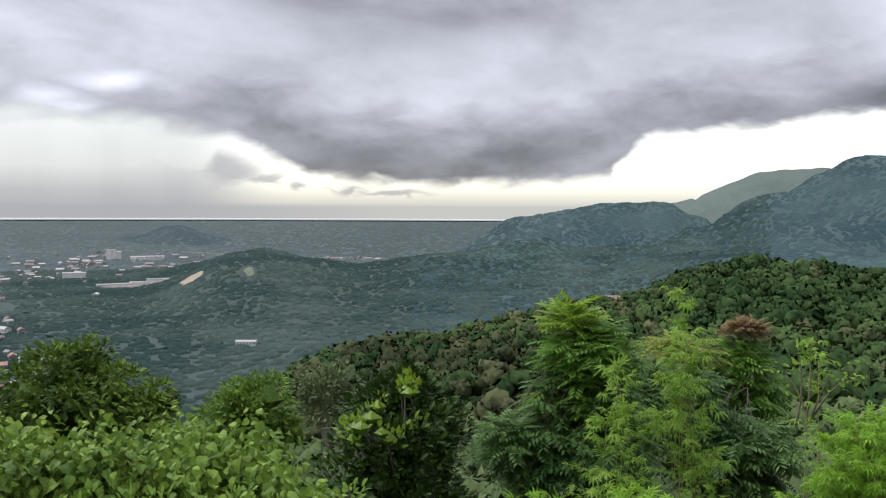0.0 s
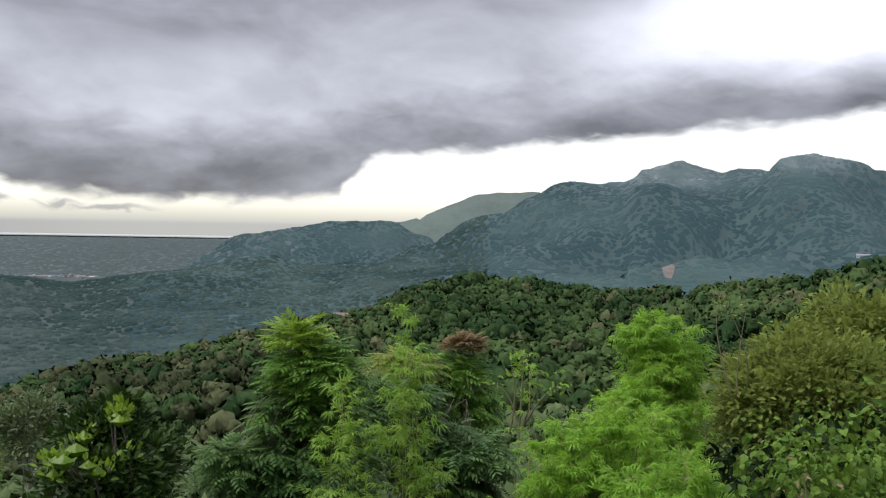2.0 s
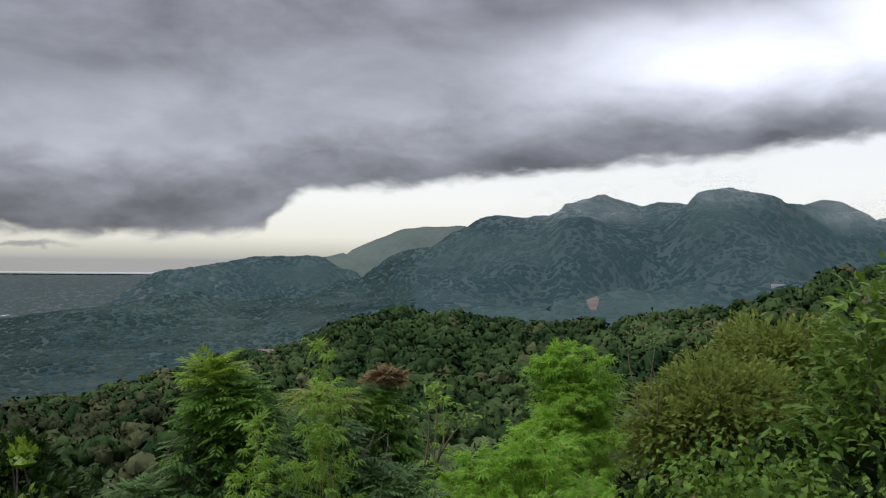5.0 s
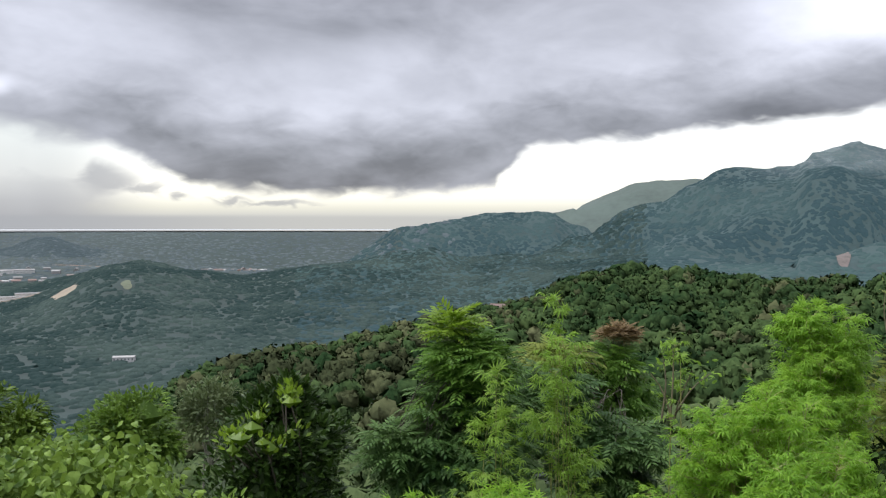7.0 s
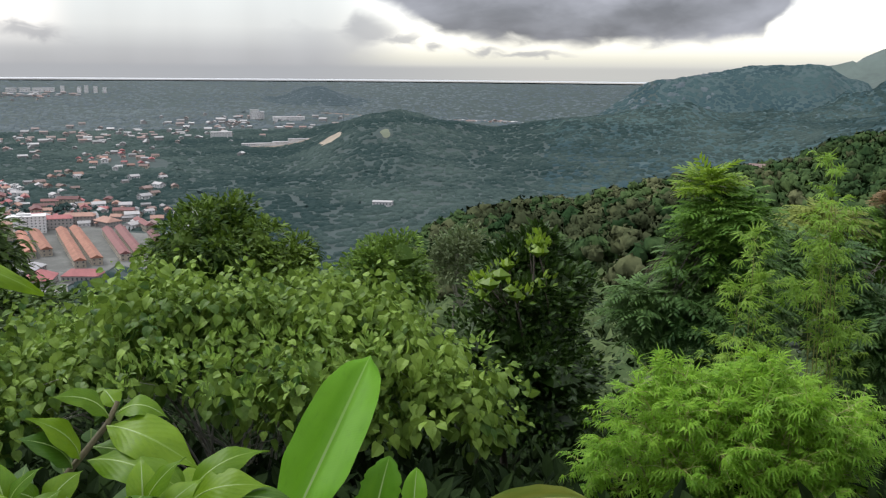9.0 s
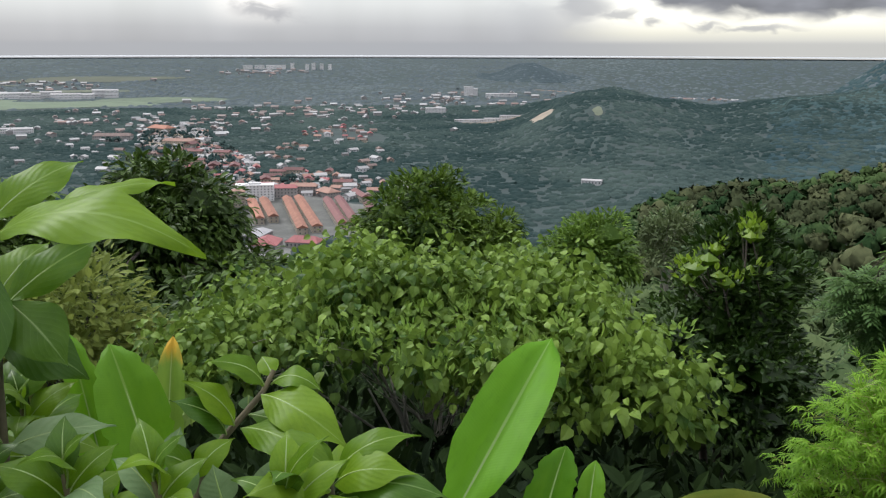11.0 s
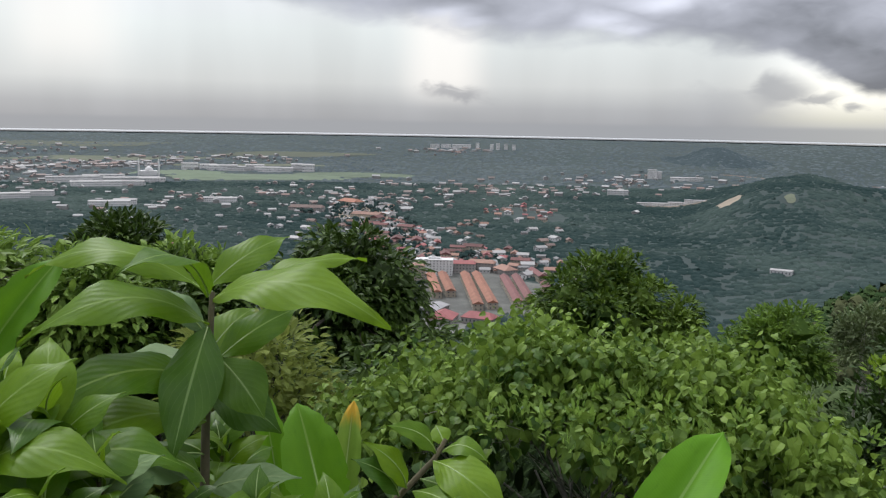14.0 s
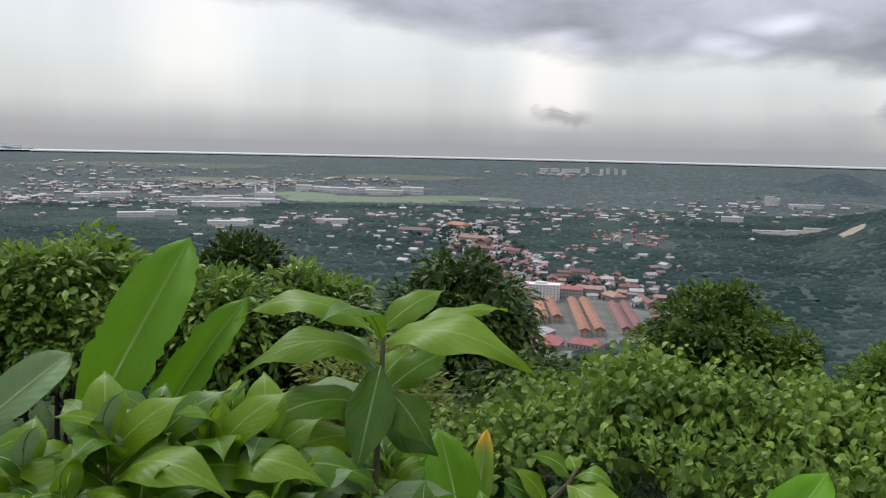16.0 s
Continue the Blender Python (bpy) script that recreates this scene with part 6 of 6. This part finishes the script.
def flower_head(parent, at, size):
    n = 140
    d = unit(rng.normal(size=(n, 3)))
    v, f = leaves(OVATE_SHAPE, np.array(at) + d * size * 0.3 * rng.random((n, 1)), d, rng.normal(size=(n, 3)), np.full(n, size))
    part("flower_head", mesh_from("flower_head", v, f, OLIVE), parent, "small fuzzy yellowish flower head")


# Darker copy of the large leaf, with shade put into its colours.
BIG_SHADED = broad_leaf("shaded_large_leaf", (0.034, 0.092, 0.006), (0.090, 0.175, 0.012), (0.18, 0.28, 0.08), 56.0, 0.42, 0.4, 0.25, 0.2, 0.07)
BANANA_BRIGHT = broad_leaf("young_banana_leaf", (0.090, 0.255, 0.006), (0.185, 0.420, 0.016), (0.30, 0.48, 0.12), 420.0, 0.05, 0.5, 0.45, 0.08, 0.05)
YELLOW_TIP = broad_leaf("yellowing_banana_leaf", (0.14, 0.26, 0.03), (0.26, 0.36, 0.05), (0.36, 0.42, 0.16), 380.0, 0.05, 0.5, 0.35, 0.08, 0.05, (0.60, 0.36, 0.03))


# ---- the plants beside the standpoint ----
broad_plant = stalk("large_leaf_plant", "tall plant with large pointed green leaves on a brown stem", ((-1.130, 1.154, 0.695), (-1.148, 1.173, 0.824), (-1.167, 1.196, 0.958), (-1.190, 1.229, 1.089), (-1.205, 1.253, 1.208)), 0.009)
leaf(broad_plant, (-1.201, 1.253, 1.197), (-0.850, 1.352, 1.163), 0.113, BIG_LEAF, 0.2, 0.5)
leaf(broad_plant, (-1.272, 1.397, 1.185), (-1.115, 1.617, 1.238), 0.055, BIG_LEAF, 0.1, 0.3)
leaf(broad_plant, (-1.225, 1.262, 1.210), (-1.180, 1.441, 1.302), 0.072, BIG_LEAF, 0.12, 0.6)
leaf(broad_plant, (-1.193, 1.234, 1.206), (-1.148, 0.995, 1.282), 0.092, BIG_LEAF, 0.22, 0.2)
leaf(broad_plant, (-1.213, 1.244, 1.208), (-1.496, 1.049, 1.231), 0.079, BIG_LEAF, 0.24, 0.4)
leaf(broad_plant, (-1.223, 1.252, 1.125), (-1.355, 1.233, 1.201), 0.050, BIG_PALE, 0.1, 0.8)
leaf(broad_plant, (-1.200, 1.238, 1.146), (-1.334, 0.929, 1.145), 0.099, BIG_LEAF, 0.26, 0.45)
leaf(broad_plant, (-1.174, 1.208, 1.152), (-1.065, 1.032, 0.960), 0.090, BIG_SHADED, 0.10, 1.4)
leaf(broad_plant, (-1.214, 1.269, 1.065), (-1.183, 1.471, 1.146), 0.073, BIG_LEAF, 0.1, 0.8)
leaf(broad_plant, (-1.134, 1.201, 1.098), (-1.026, 1.214, 0.999), 0.085, BIG_SHADED, 0.10, 1.2)
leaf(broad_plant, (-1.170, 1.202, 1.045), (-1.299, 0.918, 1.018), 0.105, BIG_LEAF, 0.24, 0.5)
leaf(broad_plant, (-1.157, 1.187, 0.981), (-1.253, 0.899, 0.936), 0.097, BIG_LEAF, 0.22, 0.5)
leaf(broad_plant, (-1.177, 1.216, 1.023), (-1.065, 1.291, 0.940), 0.093, BIG_SHADED, 0.15, 0.6)
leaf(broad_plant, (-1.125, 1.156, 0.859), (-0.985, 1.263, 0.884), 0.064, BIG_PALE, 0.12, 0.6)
leaf(broad_plant, (-1.159, 1.183, 0.916), (-1.270, 1.013, 0.862), 0.079, BIG_SHADED, 0.2, 0.5)
leaf(broad_plant, (-1.263, 1.292, 1.064), (-1.284, 1.444, 1.137), 0.078, BIG_LEAF, 0.1, 0.6)
leaf(broad_plant, (-1.264, 1.287, 1.053), (-1.470, 1.190, 1.031), 0.065, BIG_PALE, 0.1, 0.4)
leaf(broad_plant, (-1.226, 1.249, 0.882), (-1.265, 1.389, 0.939), 0.078, BIG_LEAF, 0.1, 0.7)
leaf(broad_plant, (-1.073, 1.110, 0.901), (-1.089, 0.979, 0.991), 0.055, BIG_LEAF, 0.15, 0.6)
flower_head(broad_plant, (-1.118, 1.054, 0.894), 0.035)
low_plant = stalk("large_leaf_plant", "low plant with large pointed green leaves on a pale stem", ((-0.830, 1.232, 0.716), (-0.827, 1.284, 0.833), (-0.793, 1.311, 0.883), (-0.753, 1.356, 0.942), (-0.743, 1.378, 0.976)), 0.007)
leaf(low_plant, (-0.752, 1.361, 0.951), (-0.809, 1.284, 1.014), 0.046, BIG_LEAF, 0.2, 0.6)
leaf(low_plant, (-0.742, 1.375, 0.967), (-0.781, 1.397, 0.988), 0.034, BIG_LEAF, 0.1, 0.8)
leaf(low_plant, (-0.744, 1.368, 0.954), (-0.653, 1.383, 0.948), 0.043, BIG_LEAF, 0.3, 0.4)
leaf(low_plant, (-0.749, 1.346, 0.942), (-0.566, 1.316, 0.891), 0.075, BIG_LEAF, 0.16, 0.9)
leaf(low_plant, (-0.782, 1.313, 0.897), (-0.833, 1.252, 0.988), 0.048, BIG_LEAF, 0.2, 0.6)
leaf(low_plant, (-0.790, 1.300, 0.883), (-0.843, 1.231, 0.963), 0.052, BIG_SHADED, 0.2, 0.6)
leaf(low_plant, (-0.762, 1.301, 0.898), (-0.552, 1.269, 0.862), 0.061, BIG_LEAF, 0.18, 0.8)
leaf(low_plant, (-0.792, 1.369, 0.890), (-0.688, 1.416, 0.852), 0.046, BIG_SHADED, 0.1, 0.8)
leaf(low_plant, (-0.822, 1.329, 0.855), (-0.848, 1.358, 0.896), 0.030, BIG_PALE, 0.1, 1.0)
leaf(low_plant, (-0.798, 1.380, 0.921), (-0.793, 1.371, 0.895), 0.028, BIG_PALE, 0.05, 1.0)
leaf(low_plant, (-0.787, 1.210, 0.846), (-0.751, 1.269, 0.898), 0.044, BIG_LEAF, 0.2, 0.6)
leaf(low_plant, (-0.790, 1.208, 0.846), (-0.817, 1.154, 0.913), 0.056, BIG_LEAF, 0.2, 0.5)
leaf(low_plant, (-0.641, 1.198, 0.834), (-0.640, 1.221, 0.915), 0.057, BIG_PALE, 0.06, 1.6)
leaf(low_plant, (-0.700, 1.161, 0.841), (-0.714, 1.164, 0.908), 0.048, BIG_PALE, 0.06, 1.6)
leaf(low_plant, (-0.822, 1.194, 0.866), (-0.822, 1.228, 0.923), 0.034, BIG_PALE, 0.08, 1.2)
side_plant = stalk("large_leaf_plant", "spreading plant with large light green leaves", ((-0.570, 1.274, 0.722), (-0.578, 1.274, 0.808), (-0.580, 1.271, 0.848), (-0.579, 1.280, 0.862)), 0.007)
leaf(side_plant, (-0.578, 1.277, 0.855), (-0.460, 1.346, 0.921), 0.049, BIG_LEAF, 0.26, 0.5)
leaf(side_plant, (-0.570, 1.266, 0.852), (-0.433, 1.272, 0.896), 0.062, BIG_LEAF, 0.22, 0.8)
leaf(side_plant, (-0.578, 1.273, 0.849), (-0.669, 1.280, 0.913), 0.055, BIG_LEAF, 0.16, 0.8)
leaf(side_plant, (-0.569, 1.252, 0.850), (-0.648, 1.140, 0.880), 0.061, BIG_LEAF, 0.2, 0.6)
leaf(side_plant, (-0.556, 1.255, 0.842), (-0.380, 1.275, 0.863), 0.058, BIG_SHADED, 0.2, 0.6)
leaf(side_plant, (-0.571, 1.247, 0.842), (-0.478, 1.143, 0.846), 0.060, BIG_LEAF, 0.1, 1.0)
leaf(side_plant, (-0.606, 1.322, 0.828), (-0.615, 1.445, 0.831), 0.049, BIG_LEAF, 0.15, 0.6)
whorl("large_leaf_plant", "leafy shoot with a rosette of pointed green leaves", (-1.239, 0.840, 1.091), 10, 0.22)
whorl("large_leaf_plant", "leafy shoot with a rosette of pointed green leaves", (-1.297, 0.652, 1.087), 10, 0.22)
whorl("large_leaf_plant", "leafy shoot with a rosette of pointed green leaves", (-1.190, 0.517, 1.084), 10, 0.22)
whorl("large_leaf_plant", "leafy shoot with a rosette of pointed green leaves", (-1.136, 0.678, 1.039), 10, 0.22)
whorl("large_leaf_plant", "leafy shoot with a rosette of pointed green leaves", (-1.195, 0.409, 1.113), 9, 0.21)
whorl("large_leaf_plant", "leafy shoot with a rosette of pointed green leaves", (-1.071, 0.407, 1.096), 9, 0.21)
whorl("large_leaf_plant", "leafy shoot with a rosette of pointed green leaves", (-1.048, 0.528, 1.056), 9, 0.21)
whorl("large_leaf_plant", "leafy shoot with a rosette of pointed green leaves", (-0.997, 0.754, 1.002), 9, 0.21)
whorl("large_leaf_plant", "leafy shoot with a rosette of pointed green leaves", (-1.373, 0.388, 1.108), 9, 0.21)

for az_, el_, d_ in ((46.0, -25.0, 1.75), (40.5, -26.5, 1.6), (35.0, -27.5, 1.5), (27.0, -28.5, 1.5), (50.0, -24.0, 1.5), (43.5, -22.5, 1.9)):
    whorl("large_leaf_plant", "low leafy shoot with broad pointed green leaves", tuple(polar(az_, el_, d_)), 11, 0.20)
for az_, el_, d_ in ((57.5, -20.5, 1.45), (53.0, -21.0, 1.55), (61.5, -19.5, 1.5), (65.5, -20.0, 1.35)):
    whorl("large_leaf_plant", "leafy shoot with a rosette of pointed green leaves", tuple(polar(az_, el_, d_)), 12, 0.29)

banana = tagged(new("banana_plant"), "young banana plant with broad upright leaves", "banana plant")
banana_leaf(banana, tuple(polar(65.0, -18.5, 2.17)), tuple(polar(57.8, -5.4, 2.37)), 0.185, BANANA, 0.05, 1.5)
banana_leaf(banana, (-1.970, 1.087, 0.801), (-1.926, 1.416, 1.188), 0.125, BANANA, 0.08, 1.2)
banana_leaf(banana, (-1.821, 0.586, 1.000), (-1.862, 0.828, 1.128), 0.104, BIG_PALE, 0.08, 1.2)
banana_two = tagged(new("banana_plant"), "young banana plant with one leaf tip yellowed", "banana plant")
banana_leaf(banana_two, (-1.312, 1.746, 0.441), (-1.518, 1.821, 0.779), 0.165, BANANA, 0.05, 1.5)
banana_leaf(banana_two, (-1.495, 1.772, 0.391), (-1.657, 1.834, 0.784), 0.098, BANANA, 0.05, 1.5)
banana_leaf(banana_two, (-1.398, 1.864, 0.397), (-1.462, 1.999, 0.752), 0.082, YELLOW_TIP, 0.03, 1.5)
banana_three = tagged(new("banana_plant"), "banana plant with a tall bright green leaf and a dry one", "banana plant")
banana_leaf(banana_three, tuple(polar(18.4, -30.0, 2.45)), tuple(polar(12.6, -19.2, 2.75)), 0.180, BANANA_BRIGHT, 0.04, 1.1)
banana_leaf(banana_three, (-0.507, 2.218, 0.207), (-0.472, 2.364, 0.454), 0.132, BANANA, 0.06, 1.5)
banana_leaf(banana_three, (-0.396, 2.294, 0.189), (-0.409, 2.457, 0.382), 0.081, BANANA, 0.06, 1.3)
banana_leaf(banana_three, (-0.371, 3.483, -0.334), (0.147, 3.590, -0.250), 0.085, YELLOW, 0.14, 0.6)
